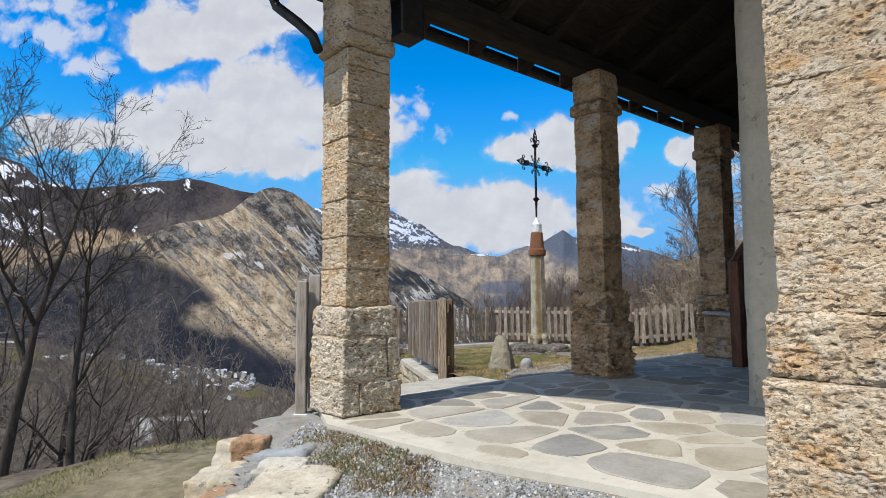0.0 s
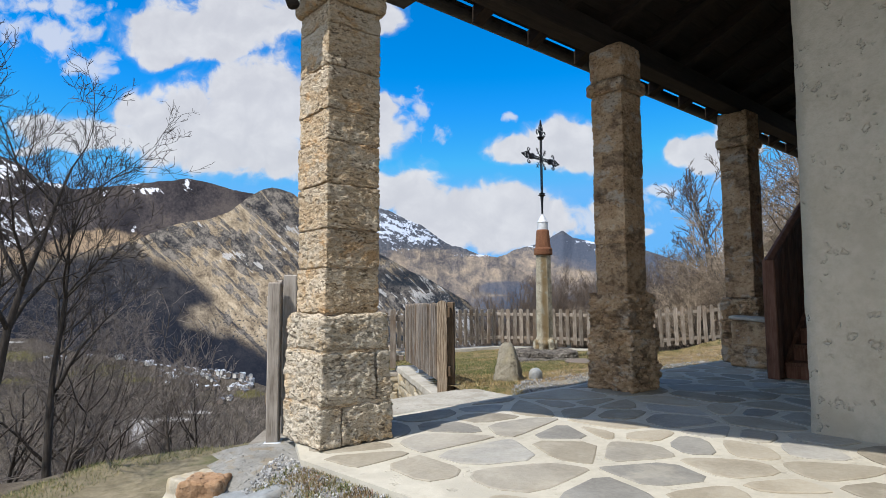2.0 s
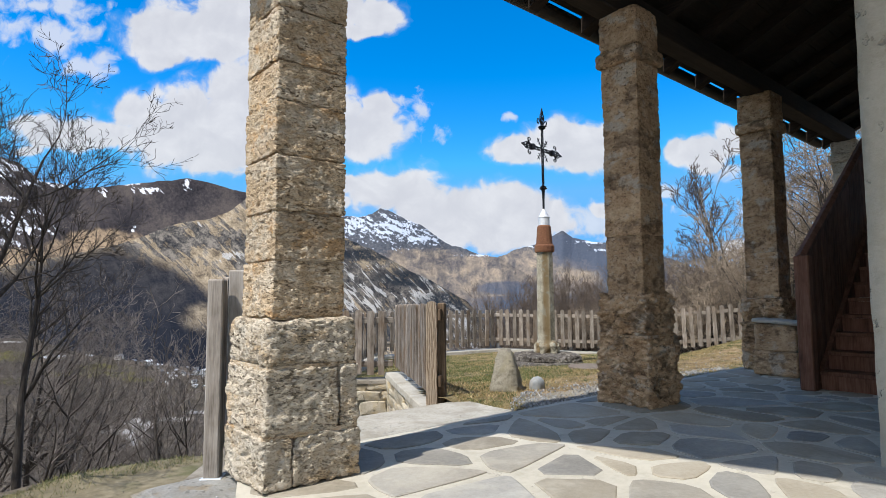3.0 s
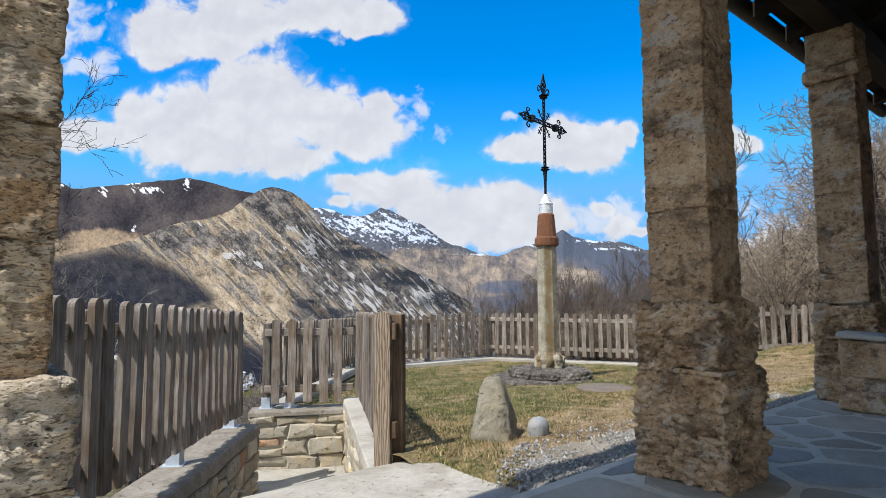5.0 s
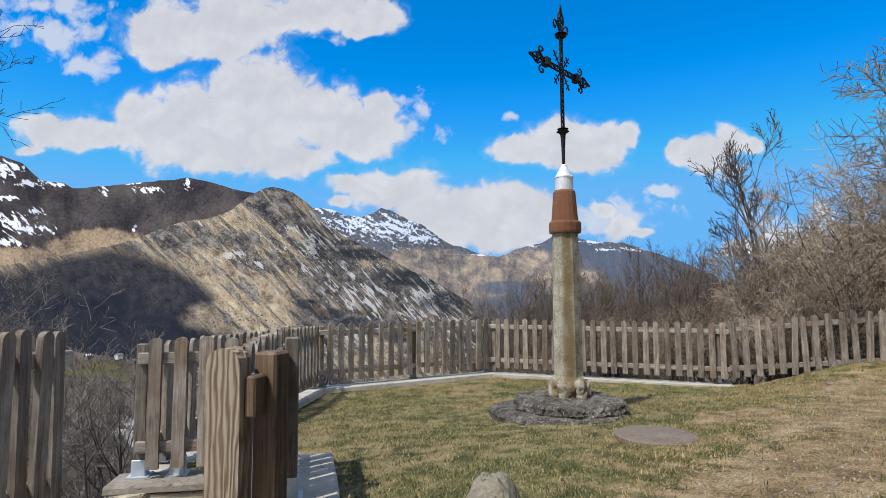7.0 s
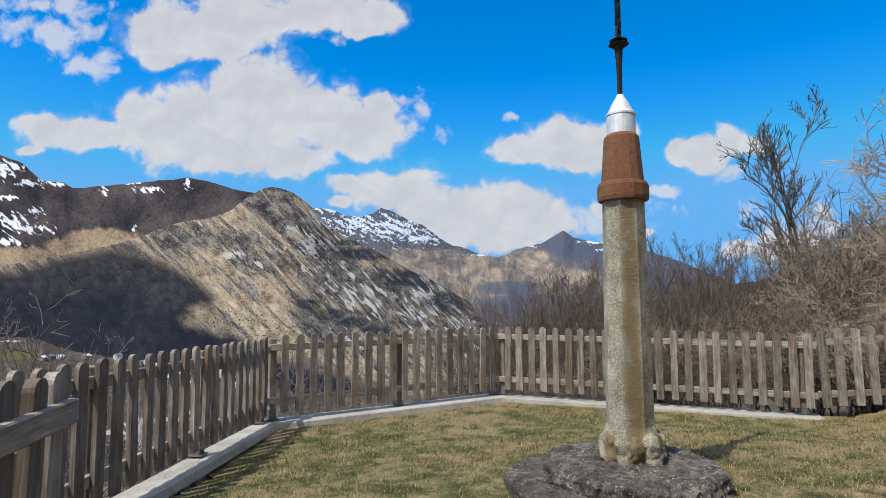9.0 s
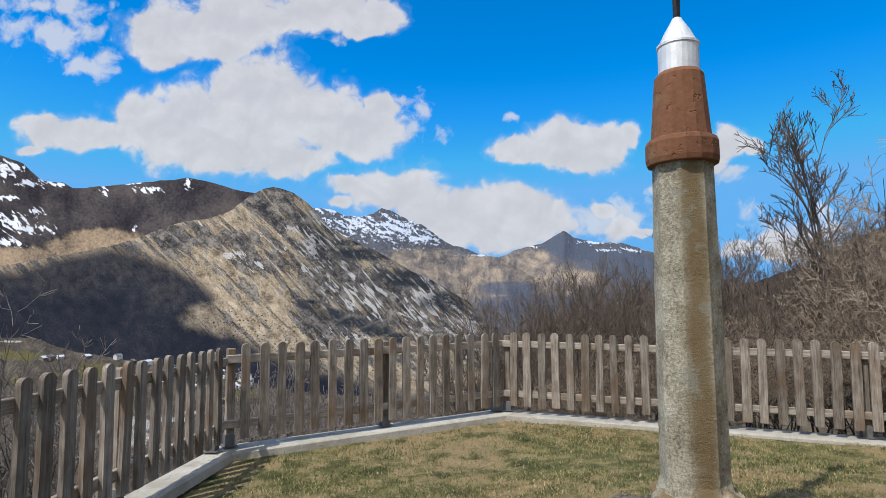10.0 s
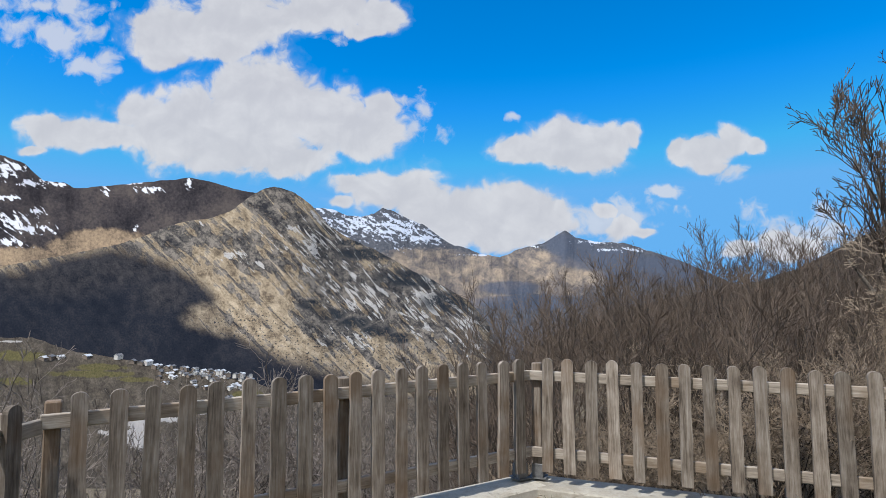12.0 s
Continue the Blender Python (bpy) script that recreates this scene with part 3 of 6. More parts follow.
def prism(outline, low, high):
    """An upright body over an outline; low and high may be functions of x and y."""
    bm = bmesh.new()
    zl = low if callable(low) else (lambda x, y: low)
    zh = high if callable(high) else (lambda x, y: high)
    bottom = [bm.verts.new((x, y, zl(x, y))) for x, y in outline]
    top = [bm.verts.new((x, y, zh(x, y))) for x, y in outline]
    n = len(outline)
    for i in range(n):
        bm.faces.new((bottom[i], bottom[(i + 1) % n], top[(i + 1) % n], top[i]))
    bm.faces.new(bottom[::-1])
    bm.faces.new(top)
    bmesh.ops.recalc_face_normals(bm, faces=bm.faces[:])
    return bm


def sheet(name, corners, height, step, material):
    """A ground sheet over an outline, cut from an even grid."""
    xs, ys = [c[0] for c in corners], [c[1] for c in corners]
    nx, ny = int((max(xs) - min(xs)) / step) + 1, int((max(ys) - min(ys)) / step) + 1
    verts, faces, known = [], [], {}

    def corner(i, j):
        if (i, j) not in known:
            x, y = min(xs) + i * step, min(ys) + j * step
            known[(i, j)] = len(verts)
            verts.append((x, y, height(x, y)))
        return known[(i, j)]

    for i in range(nx):
        for j in range(ny):
            if inside(min(xs) + (i + 0.5) * step, min(ys) + (j + 0.5) * step, corners):
                faces.append((corner(i, j), corner(i + 1, j), corner(i + 1, j + 1), corner(i, j + 1)))
    return mesh_of(name, verts, faces, material)


# ---- far country ----
def interp(u, pairs):
    return float(np.interp(u, [p[0] for p in pairs], [p[1] for p in pairs]))


def far_slope(name, label, ridge, foot, near_far, material, columns, lines, jag, relief, seed, gully=(1.0, 0.4)):
    """A far mountain side between its ridge and its foot, both placed to fit the camera's view; near_far: depth at the
    foot and at the ridge.
    """
    u0, u1 = ridge[0][0], ridge[-1][0]
    verts, uvs, faces = [], [], []
    for i in range(columns + 1):
        u = u0 + (u1 - u0) * i / columns
        top = interp(u, ridge) + jag * (noise.noise(Vector((u * 3.1, seed, 0))) + 0.6 * noise.noise(Vector((u * 8.3, seed, 2))) + 0.4 * noise.noise(Vector((u * 21.0, seed, 5))))
        low = max(interp(u, foot), top + 0.02)
        for j in range(lines + 1):
            s = j / lines
            v = top + (low - top) * s
            q = Vector(((u * gully[0] - v * gully[1]) * 2.2, (u * gully[1] + v * gully[0]) * 0.55, seed))
            fold = abs(noise.noise(q)) + 0.5 * abs(noise.noise(q * 2.3)) + 0.3 * noise.noise(q * 5.1)
            depth = near_far[1] + (near_far[0] - near_far[1]) * s + relief * (fold - 0.4) * min(1.0, s * 6)
            verts.append(far_point(u, v, depth))
            uvs.append((u, v))
    for i in range(columns):
        for j in range(lines):
            a = i * (lines + 1) + j
            faces.append((a, a + 1, a + lines + 2, a + lines + 1))
    mesh = mesh_of(name, verts, faces, material)
    layer = mesh.uv_layers.new(name="view_uv")
    layer.data.foreach_set("uv", [c for loop in mesh.loops for c in uvs[loop.vertex_index]])
    ob = new(name, mesh)
    mesh.polygons.foreach_set("use_smooth", [True] * len(mesh.polygons))
    return tagged(ob, label, "mountain", kind="structure")


def slope_look(name, build):
    m = bpy.data.materials.new(name)
    m.use_nodes = True
    n = Nodes(m.node_tree)
    place = n.add("ShaderNodeUVMap")
    place.uv_map = "view_uv"
    colour, height, depth = build(n, place.outputs[0])
    shader = n.add("ShaderNodeBsdfPrincipled")
    n.link(colour, shader.inputs["Base Color"])
    shader.inputs["Roughness"].default_value, shader.inputs["Specular IOR Level"].default_value = 1.0, 0.0
    if height is not None:
        bump = n.add("ShaderNodeBump")
        bump.inputs["Strength"].default_value, bump.inputs["Distance"].default_value = 0.8, depth
        n.link(height, bump.inputs["Height"])
        n.link(bump.outputs[0], shader.inputs["Normal"])
    n.link(shader.outputs[0], n.add("ShaderNodeOutputMaterial").inputs[0])
    return m


def streaks(n, p, angle, across, along, detail=5.0, distort=0.5):
    """Noise drawn out along a slope: gullies and scree."""
    c, s = math.cos(math.radians(angle)), math.sin(math.radians(angle))
    drawn = n.combine(n.math("MULTIPLY", n.vec("DOT_PRODUCT", p, (c, s, 0.0)), along), n.math("MULTIPLY", n.vec("DOT_PRODUCT", p, (-s, c, 0.0)), across))
    return n.noise(drawn, 1.0, detail, 0.62, distort)


def main_ridge_look(n, p):
    split = n.add("ShaderNodeSeparateXYZ")
    n.link(p, split.inputs[0])
    thin = streaks(n, p, 46, 8.0, 2.6, 7.0, 0.7)
    long = streaks(n, p, 45, 5.0, 0.7, 5.0, 1.0)
    broad, mid, fine = n.noise(p, 0.9, 5.0, 0.6), n.noise(p, 5.0, 6.0, 0.68), n.noise(p, 30.0, 6.0, 0.72)
    mixed = n.math("MULTIPLY_ADD", fine, 0.28, n.math("MULTIPLY_ADD", thin, 0.27, n.math("MULTIPLY", mid, 0.45)))
    grass = n.ramp(mixed, [(0.41, (0.085, 0.066, 0.048)), (0.49, (0.215, 0.170, 0.117)), (0.58, (0.36, 0.293, 0.205))])
    rock = n.ramp(mixed, [(0.44, (0.022, 0.022, 0.025)), (0.5, (0.065, 0.060, 0.056)), (0.57, (0.17, 0.148, 0.125))])
    scree = n.ramp(fine, [(0.3, (0.24, 0.225, 0.21)), (0.7, (0.43, 0.42, 0.40))])
    keen = lambda value, gain: n.math("MULTIPLY_ADD", value, gain, -gain / 2)
    rocky = n.math("MAXIMUM", n.blobs(p, [(4.9, 3.5, 0.75, 0.4), (5.8, 4.3, 1.1, 0.7), (7.0, 5.1, 1.5, 0.8), (6.4, 5.7, 1.4, 0.4), (3.55, 4.28, 1.3, 0.26), (4.5, 4.65, 0.9, 0.25), (5.2, 3.9, 0.7, 0.4), (3.0, 4.05, 0.7, 0.14), (8.0, 5.8, 1.2, 0.7)]), -0.32)
    in_rock = n.step(n.math("ADD", rocky, n.math("ADD", keen(long, 6.5), n.math("ADD", keen(thin, 2.4), keen(mid, 4.0)))), -0.15, 0.32)
    col = n.mix(in_rock, grass, rock)
    light = n.math("MAXIMUM", n.blobs(p, [(4.15, 4.5, 0.35, 0.10), (4.5, 4.65, 0.2, 0.12), (5.85, 5.15, 0.35, 0.35), (6.5, 5.2, 0.6, 0.6), (6.3, 5.95, 0.5, 0.25), (7.6, 5.3, 0.9, 0.7), (8.2, 5.8, 0.6, 0.6), (5.6, 4.3, 0.7, 0.7)]), -0.6)
    pale = n.step(n.math("ADD", light, n.math("ADD", keen(streaks(n, p, 47, 15.0, 2.4, 4.0, 0.8), 7.0), keen(n.noise(p, 6.0, 4.0, 0.6), 3.0))), 0.85, 1.02)
    col = n.mix(n.math("MULTIPLY", pale, 0.85), col, scree)
    # Cloud shadow on the partly wooded flank, painted as dark base colour below this line.
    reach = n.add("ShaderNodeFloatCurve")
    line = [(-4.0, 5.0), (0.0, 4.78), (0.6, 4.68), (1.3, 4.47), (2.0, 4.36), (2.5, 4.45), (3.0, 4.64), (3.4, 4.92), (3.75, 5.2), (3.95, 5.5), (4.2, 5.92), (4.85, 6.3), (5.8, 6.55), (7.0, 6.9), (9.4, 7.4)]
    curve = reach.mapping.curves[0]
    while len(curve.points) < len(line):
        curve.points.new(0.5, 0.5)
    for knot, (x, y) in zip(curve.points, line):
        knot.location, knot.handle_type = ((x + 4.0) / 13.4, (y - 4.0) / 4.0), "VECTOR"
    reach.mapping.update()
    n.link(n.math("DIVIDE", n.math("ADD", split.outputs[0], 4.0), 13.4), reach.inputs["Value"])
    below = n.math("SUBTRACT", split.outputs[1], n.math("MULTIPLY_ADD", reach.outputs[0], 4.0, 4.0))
    # The sunlit spot within that shadow, painted by leaving the dark out.
    lit_gap = n.step(n.math("MULTIPLY_ADD", mid, 0.8, n.math("ADD", n.blobs(p, [(3.7, 5.62, 0.42, 0.24), (4.0, 5.75, 0.35, 0.2), (3.95, 5.5, 0.3, 0.2)]), -0.4)), -0.5, 0.6)
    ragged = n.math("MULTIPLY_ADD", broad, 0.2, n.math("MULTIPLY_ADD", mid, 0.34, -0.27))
    in_shade = n.math("MULTIPLY", n.step(n.math("ADD", n.math("MULTIPLY", below, 0.8), ragged), -0.13, 0.17), n.math("SUBTRACT", 1.0, n.math("MULTIPLY", lit_gap, 0.6)))
    # The woods' own colour, darkened further for the cloud shadow.
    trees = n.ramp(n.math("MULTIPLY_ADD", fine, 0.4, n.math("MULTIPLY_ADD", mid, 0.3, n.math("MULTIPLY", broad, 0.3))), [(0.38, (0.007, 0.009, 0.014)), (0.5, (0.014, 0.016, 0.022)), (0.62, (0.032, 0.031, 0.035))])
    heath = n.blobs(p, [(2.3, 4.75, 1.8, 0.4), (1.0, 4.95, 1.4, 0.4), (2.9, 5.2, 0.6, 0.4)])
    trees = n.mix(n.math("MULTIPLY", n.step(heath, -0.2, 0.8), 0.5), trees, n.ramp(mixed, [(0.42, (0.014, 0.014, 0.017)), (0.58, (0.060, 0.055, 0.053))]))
    col = n.mix(in_shade, col, trees)
    pine = n.math("MULTIPLY", n.step(n.noise(p, 26.0, 2.0, 0.5), 0.61, 0.65), n.step(n.blobs(p, [(4.4, 5.75, 0.9, 0.35), (5.2, 6.1, 1.4, 0.45), (6.5, 4.5, 1.5, 0.25), (7.6, 5.1, 1.2, 0.25), (6.5, 6.2, 2.0, 0.5)]), 0.0, 0.3))
    edge = n.step(n.blobs(p, [(6.6, 4.50, 0.75, 0.12), (7.3, 4.93, 0.7, 0.17), (8.0, 5.35, 0.6, 0.2), (6.2, 4.3, 0.3, 0.06), (5.5, 5.4, 0.25, 0.1), (5.85, 5.56, 0.28, 0.11), (6.25, 5.72, 0.3, 0.11), (6.65, 5.86, 0.3, 0.11), (7.05, 5.98, 0.3, 0.1)]), -0.3, 0.4)
    col = n.mix(n.math("MAXIMUM", pine, n.math("MULTIPLY", edge, n.step(n.math("MULTIPLY_ADD", thin, 0.5, n.math("MULTIPLY", fine, 0.5)), 0.40, 0.55))), col, (0.018, 0.022, 0.028))
    return col, n.math("MULTIPLY_ADD", thin, 0.4, n.math("MULTIPLY", mid, 0.8)), 7.0


def brown_top_look(n, p):
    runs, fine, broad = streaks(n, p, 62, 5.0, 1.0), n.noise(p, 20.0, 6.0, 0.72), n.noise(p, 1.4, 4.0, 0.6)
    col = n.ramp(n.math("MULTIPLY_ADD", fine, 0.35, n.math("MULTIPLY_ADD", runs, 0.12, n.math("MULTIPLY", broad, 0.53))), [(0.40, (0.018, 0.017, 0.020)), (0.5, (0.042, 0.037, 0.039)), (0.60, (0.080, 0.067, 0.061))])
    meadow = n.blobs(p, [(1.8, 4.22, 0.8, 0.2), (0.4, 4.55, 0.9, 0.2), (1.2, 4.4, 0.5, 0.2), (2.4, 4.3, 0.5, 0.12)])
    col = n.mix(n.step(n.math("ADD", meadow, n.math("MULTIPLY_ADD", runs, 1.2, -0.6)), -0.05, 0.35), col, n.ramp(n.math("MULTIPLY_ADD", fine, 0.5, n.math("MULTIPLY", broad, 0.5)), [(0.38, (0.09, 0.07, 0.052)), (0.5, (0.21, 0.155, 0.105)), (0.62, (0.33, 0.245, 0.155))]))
    patch = n.blobs(p, [(0.15, 3.0, 0.3, 0.16), (0.2, 3.95, 0.45, 0.16), (0.5, 4.05, 0.5, 0.10), (0.6, 3.25, 0.4, 0.08), (0.1, 3.5, 0.3, 0.05), (0.65, 3.75, 0.2, 0.06), (1.1, 3.28, 0.3, 0.04), (1.85, 3.4, 0.12, 0.08), (2.6, 3.35, 0.25, 0.08), (3.32, 3.25, 0.08, 0.14), (0.1, 4.3, 0.4, 0.1), (2.38, 4.05, 0.05, 0.08), (2.3, 3.25, 0.3, 0.03)])
    snow = n.step(n.math("ADD", patch, n.math("MULTIPLY_ADD", streaks(n, p, 40, 15.0, 6.0), 5.5, -3.1)), 0.05, 0.25)
    return n.mix(snow, col, (0.55, 0.56, 0.60)), fine, 5.0


def snow_peak_look(n, p):
    runs, fine = streaks(n, p, 26, 17.0, 6.0, 6.0), n.noise(p, 22.0, 6.0, 0.72)
    low = n.add("ShaderNodeSeparateXYZ")
    n.link(p, low.inputs[0])
    # Distance haze is painted in: bluish rock, paler meadow, blue-tinted snow.
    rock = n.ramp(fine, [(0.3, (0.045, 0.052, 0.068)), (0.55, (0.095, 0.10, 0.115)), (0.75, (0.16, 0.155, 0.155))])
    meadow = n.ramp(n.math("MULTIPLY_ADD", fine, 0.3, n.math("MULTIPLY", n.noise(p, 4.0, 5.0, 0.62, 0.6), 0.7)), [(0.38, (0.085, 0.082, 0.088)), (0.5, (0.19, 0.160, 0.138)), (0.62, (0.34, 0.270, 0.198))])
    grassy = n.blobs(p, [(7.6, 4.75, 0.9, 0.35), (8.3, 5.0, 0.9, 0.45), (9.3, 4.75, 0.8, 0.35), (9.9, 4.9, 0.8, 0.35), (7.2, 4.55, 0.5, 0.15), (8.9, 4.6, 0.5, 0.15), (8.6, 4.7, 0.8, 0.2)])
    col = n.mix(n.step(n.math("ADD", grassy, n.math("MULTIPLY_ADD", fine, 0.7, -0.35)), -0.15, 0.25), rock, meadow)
    # Cloud shadow on the slopes, painted as hazy dark blue patches.
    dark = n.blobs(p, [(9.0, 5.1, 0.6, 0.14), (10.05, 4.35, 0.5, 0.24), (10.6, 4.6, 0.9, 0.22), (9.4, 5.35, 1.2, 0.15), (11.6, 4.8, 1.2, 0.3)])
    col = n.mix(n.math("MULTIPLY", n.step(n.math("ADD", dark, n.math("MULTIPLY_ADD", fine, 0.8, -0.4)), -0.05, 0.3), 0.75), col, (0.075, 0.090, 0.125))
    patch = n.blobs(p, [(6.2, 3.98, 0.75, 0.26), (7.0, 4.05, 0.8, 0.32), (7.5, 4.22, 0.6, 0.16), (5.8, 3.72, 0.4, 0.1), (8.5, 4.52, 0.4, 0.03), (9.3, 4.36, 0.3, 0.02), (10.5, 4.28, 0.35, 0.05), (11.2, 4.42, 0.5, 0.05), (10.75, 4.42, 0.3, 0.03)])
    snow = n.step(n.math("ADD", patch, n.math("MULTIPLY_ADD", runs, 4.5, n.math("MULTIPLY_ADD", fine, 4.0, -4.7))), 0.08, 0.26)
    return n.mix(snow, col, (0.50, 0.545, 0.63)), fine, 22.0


def wooded_look(n, p):
    fine, mid, broad = n.noise(p, 26.0, 5.0, 0.75), n.noise(p, 7.0, 4.0, 0.7), n.noise(p, 1.1, 4.0, 0.6)
    return n.ramp(n.math("MULTIPLY_ADD", fine, 0.5, n.math("MULTIPLY_ADD", mid, 0.3, n.math("MULTIPLY", broad, 0.2))), [(0.34, (0.022, 0.019, 0.017)), (0.5, (0.055, 0.046, 0.040)), (0.66, (0.115, 0.097, 0.08))]), fine, 8.0


def bench_look(n, p):
    fine, mid, broad = n.noise(p, 24.0, 5.0, 0.75), n.noise(p, 5.0, 4.0, 0.7), n.noise(p, 1.3, 4.0, 0.6)
    col = n.ramp(n.math("MULTIPLY_ADD", fine, 0.5, n.math("MULTIPLY", mid, 0.5)), [(0.34, (0.035, 0.030, 0.025)), (0.5, (0.085, 0.072, 0.058)), (0.66, (0.17, 0.145, 0.115))])
    field = n.blobs(p, [(0.3, 6.3, 0.5, 0.1), (1.8, 6.5, 0.5, 0.07), (0.3, 6.75, 0.4, 0.07), (1.6, 6.62, 0.8, 0.06), (2.4, 6.72, 0.3, 0.05), (4.35, 6.98, 0.3, 0.08)])
    col = n.mix(n.step(n.math("ADD", field, n.math("MULTIPLY_ADD", mid, 1.8, -0.9)), -0.1, 0.25), col, n.ramp(fine, [(0.35, (0.07, 0.066, 0.03)), (0.65, (0.145, 0.125, 0.058))]))
    gravel = n.blobs(p, [(2.45, 7.75, 0.25, 0.22), (2.1, 7.65, 0.4, 0.06), (2.5, 7.5, 0.3, 0.12), (3.05, 7.42, 0.4, 0.05), (3.5, 7.3, 0.3, 0.035), (0.2, 6.05, 0.25, 0.02)])
    col = n.mix(n.step(n.math("ADD", gravel, n.math("MULTIPLY_ADD", n.noise(p, 9.0, 4.0, 0.7), 2.0, -1.0)), 0.0, 0.3), col, (0.36, 0.34, 0.32))
    return col, fine, 8.0


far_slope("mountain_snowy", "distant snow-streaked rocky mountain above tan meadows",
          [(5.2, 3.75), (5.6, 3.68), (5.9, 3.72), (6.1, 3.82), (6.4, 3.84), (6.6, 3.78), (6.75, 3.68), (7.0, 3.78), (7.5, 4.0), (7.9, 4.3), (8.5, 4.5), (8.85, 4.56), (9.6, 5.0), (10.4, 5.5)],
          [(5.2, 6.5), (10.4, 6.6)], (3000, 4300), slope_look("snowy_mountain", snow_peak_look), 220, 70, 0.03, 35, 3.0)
far_slope("mountain_peak", "distant pointed peak, haze blue and cloud shadow in its colour, snow on its shoulder",
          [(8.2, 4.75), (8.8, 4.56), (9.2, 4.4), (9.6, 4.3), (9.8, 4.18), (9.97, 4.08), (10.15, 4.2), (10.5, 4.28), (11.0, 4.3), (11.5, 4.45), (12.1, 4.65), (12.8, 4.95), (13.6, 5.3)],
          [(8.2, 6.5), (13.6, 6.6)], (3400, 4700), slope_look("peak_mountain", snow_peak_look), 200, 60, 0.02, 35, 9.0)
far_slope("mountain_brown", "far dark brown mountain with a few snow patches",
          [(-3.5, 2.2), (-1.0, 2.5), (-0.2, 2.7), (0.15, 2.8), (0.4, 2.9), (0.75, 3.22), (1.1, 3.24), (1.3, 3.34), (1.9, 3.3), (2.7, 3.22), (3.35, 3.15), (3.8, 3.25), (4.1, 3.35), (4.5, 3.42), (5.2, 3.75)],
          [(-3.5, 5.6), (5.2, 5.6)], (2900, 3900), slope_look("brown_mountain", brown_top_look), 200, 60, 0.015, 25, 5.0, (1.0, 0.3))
far_slope("mountain_ridge", "broad tan mountain ridge with cloud shadow painted over its wooded flank, and rocky gullies",
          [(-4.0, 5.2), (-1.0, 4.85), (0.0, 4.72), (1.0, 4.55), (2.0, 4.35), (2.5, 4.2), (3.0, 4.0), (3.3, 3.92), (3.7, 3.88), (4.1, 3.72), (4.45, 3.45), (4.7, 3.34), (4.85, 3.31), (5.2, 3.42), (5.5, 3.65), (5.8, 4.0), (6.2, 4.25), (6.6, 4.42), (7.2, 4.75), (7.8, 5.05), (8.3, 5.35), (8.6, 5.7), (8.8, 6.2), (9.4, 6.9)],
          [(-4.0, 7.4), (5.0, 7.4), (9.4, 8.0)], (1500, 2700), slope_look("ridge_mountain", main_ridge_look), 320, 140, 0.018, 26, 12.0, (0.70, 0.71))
far_slope("hill_wooded", "near brown hill covered with leafless woods",
          [(8.3, 7.6), (8.9, 6.6), (9.8, 5.9), (11.0, 5.45), (12.4, 5.15), (13.4, 4.95), (14.0, 4.75), (14.6, 4.45), (15.1, 4.2), (15.7, 3.95), (16.6, 3.6), (18.5, 3.2)],
          [(8.3, 9.0), (18.5, 9.0)], (260, 520), slope_look("wooded_hill", wooded_look), 200, 70, 0.03, 18, 17.0)
far_slope("valley_bench", "valley bench with fields, scrub and a pale riverbed",
          [(-4.0, 5.9), (0.0, 5.98), (0.6, 5.98), (1.2, 6.2), (2.0, 6.33), (3.0, 6.5), (4.4, 6.75), (5.2, 6.95), (6.5, 7.0), (9.4, 7.2)],
          [(-4.0, 10.5), (9.4, 10.5)], (420, 1150), slope_look("bench_valley", bench_look), 240, 90, 0.03, 14, 21.0)


# ---- ground ----
S1A, S1B = (2.30, 4.78), (4.96, 8.56)
S2A, S2B = (5.50, 9.25), (6.42, 8.72)
S3A, S3B = (5.60, 9.55), (9.35, 13.60)
CORNER, KERB_END = (13.10, 13.05), (15.45, 9.10)
S6B = (16.75, 6.85)
GATE_FAR, GATE_NEAR = (6.52, 8.74), (5.13, 6.14)


def smooth(a, b, x):
    t = max(0.0, min(1.0, (x - a) / (b - a)))
    return t * t * (3 - 2 * t)


def lawn_height(x, y):
    z = -0.10 - 0.013 * (x - 6.3) - 0.078 * (y - 5.8)
    z = z + 0.16 * smooth(12.0, 14.5, y) - 0.05 * smooth(5.4, 4.7, y) - 0.13 * smooth(5.4, 5.0, x) * smooth(5.9, 5.5, y) - 0.15 * smooth(12.6, 14.6, x) * smooth(7.4, 8.8, y) + 0.30 * smooth(14.6, 17.0, x) * smooth(10.5, 7.5, y)
    return max(z, -0.60) + 0.02 * noise.noise(Vector((x * 0.9, y * 0.9, 1))) + 0.012 * noise.noise(Vector((x * 3, y * 3, 4)))


def to_local(x, y):
    a = math.radians(-TURN)
    return x * math.cos(a) - y * math.sin(a), x * math.sin(a) + y * math.cos(a)


def to_world(lx, ly):
    a = math.radians(TURN)
    return lx * math.cos(a) - ly * math.sin(a), lx * math.sin(a) + ly * math.cos(a)


def country_height(x, y):
    """The hillside outside the terrace: falling to the valley, level on the uphill side."""
    lx, ly = to_local(x, y)
    left = -2.80 + 0.05 * min(lx + 5, 6) - 0.42 * max(0.0, ly - 16.0 - 0.55 * min(lx + 5, 4.0))
    right = -1.0 - 0.12 * max(0.0, ly - 17) + 0.012 * max(0, lx - 10)
    k = smooth(-1.5, 6.5, lx - 0.12 * max(0, ly - 18))
    z = left * (1 - k) + right * k
    return max(z, -130.0) + 0.25 * noise.noise(Vector((x * 0.12, y * 0.12, 3))) + 0.05 * noise.noise(Vector((x * 0.8, y * 0.8, 6)))


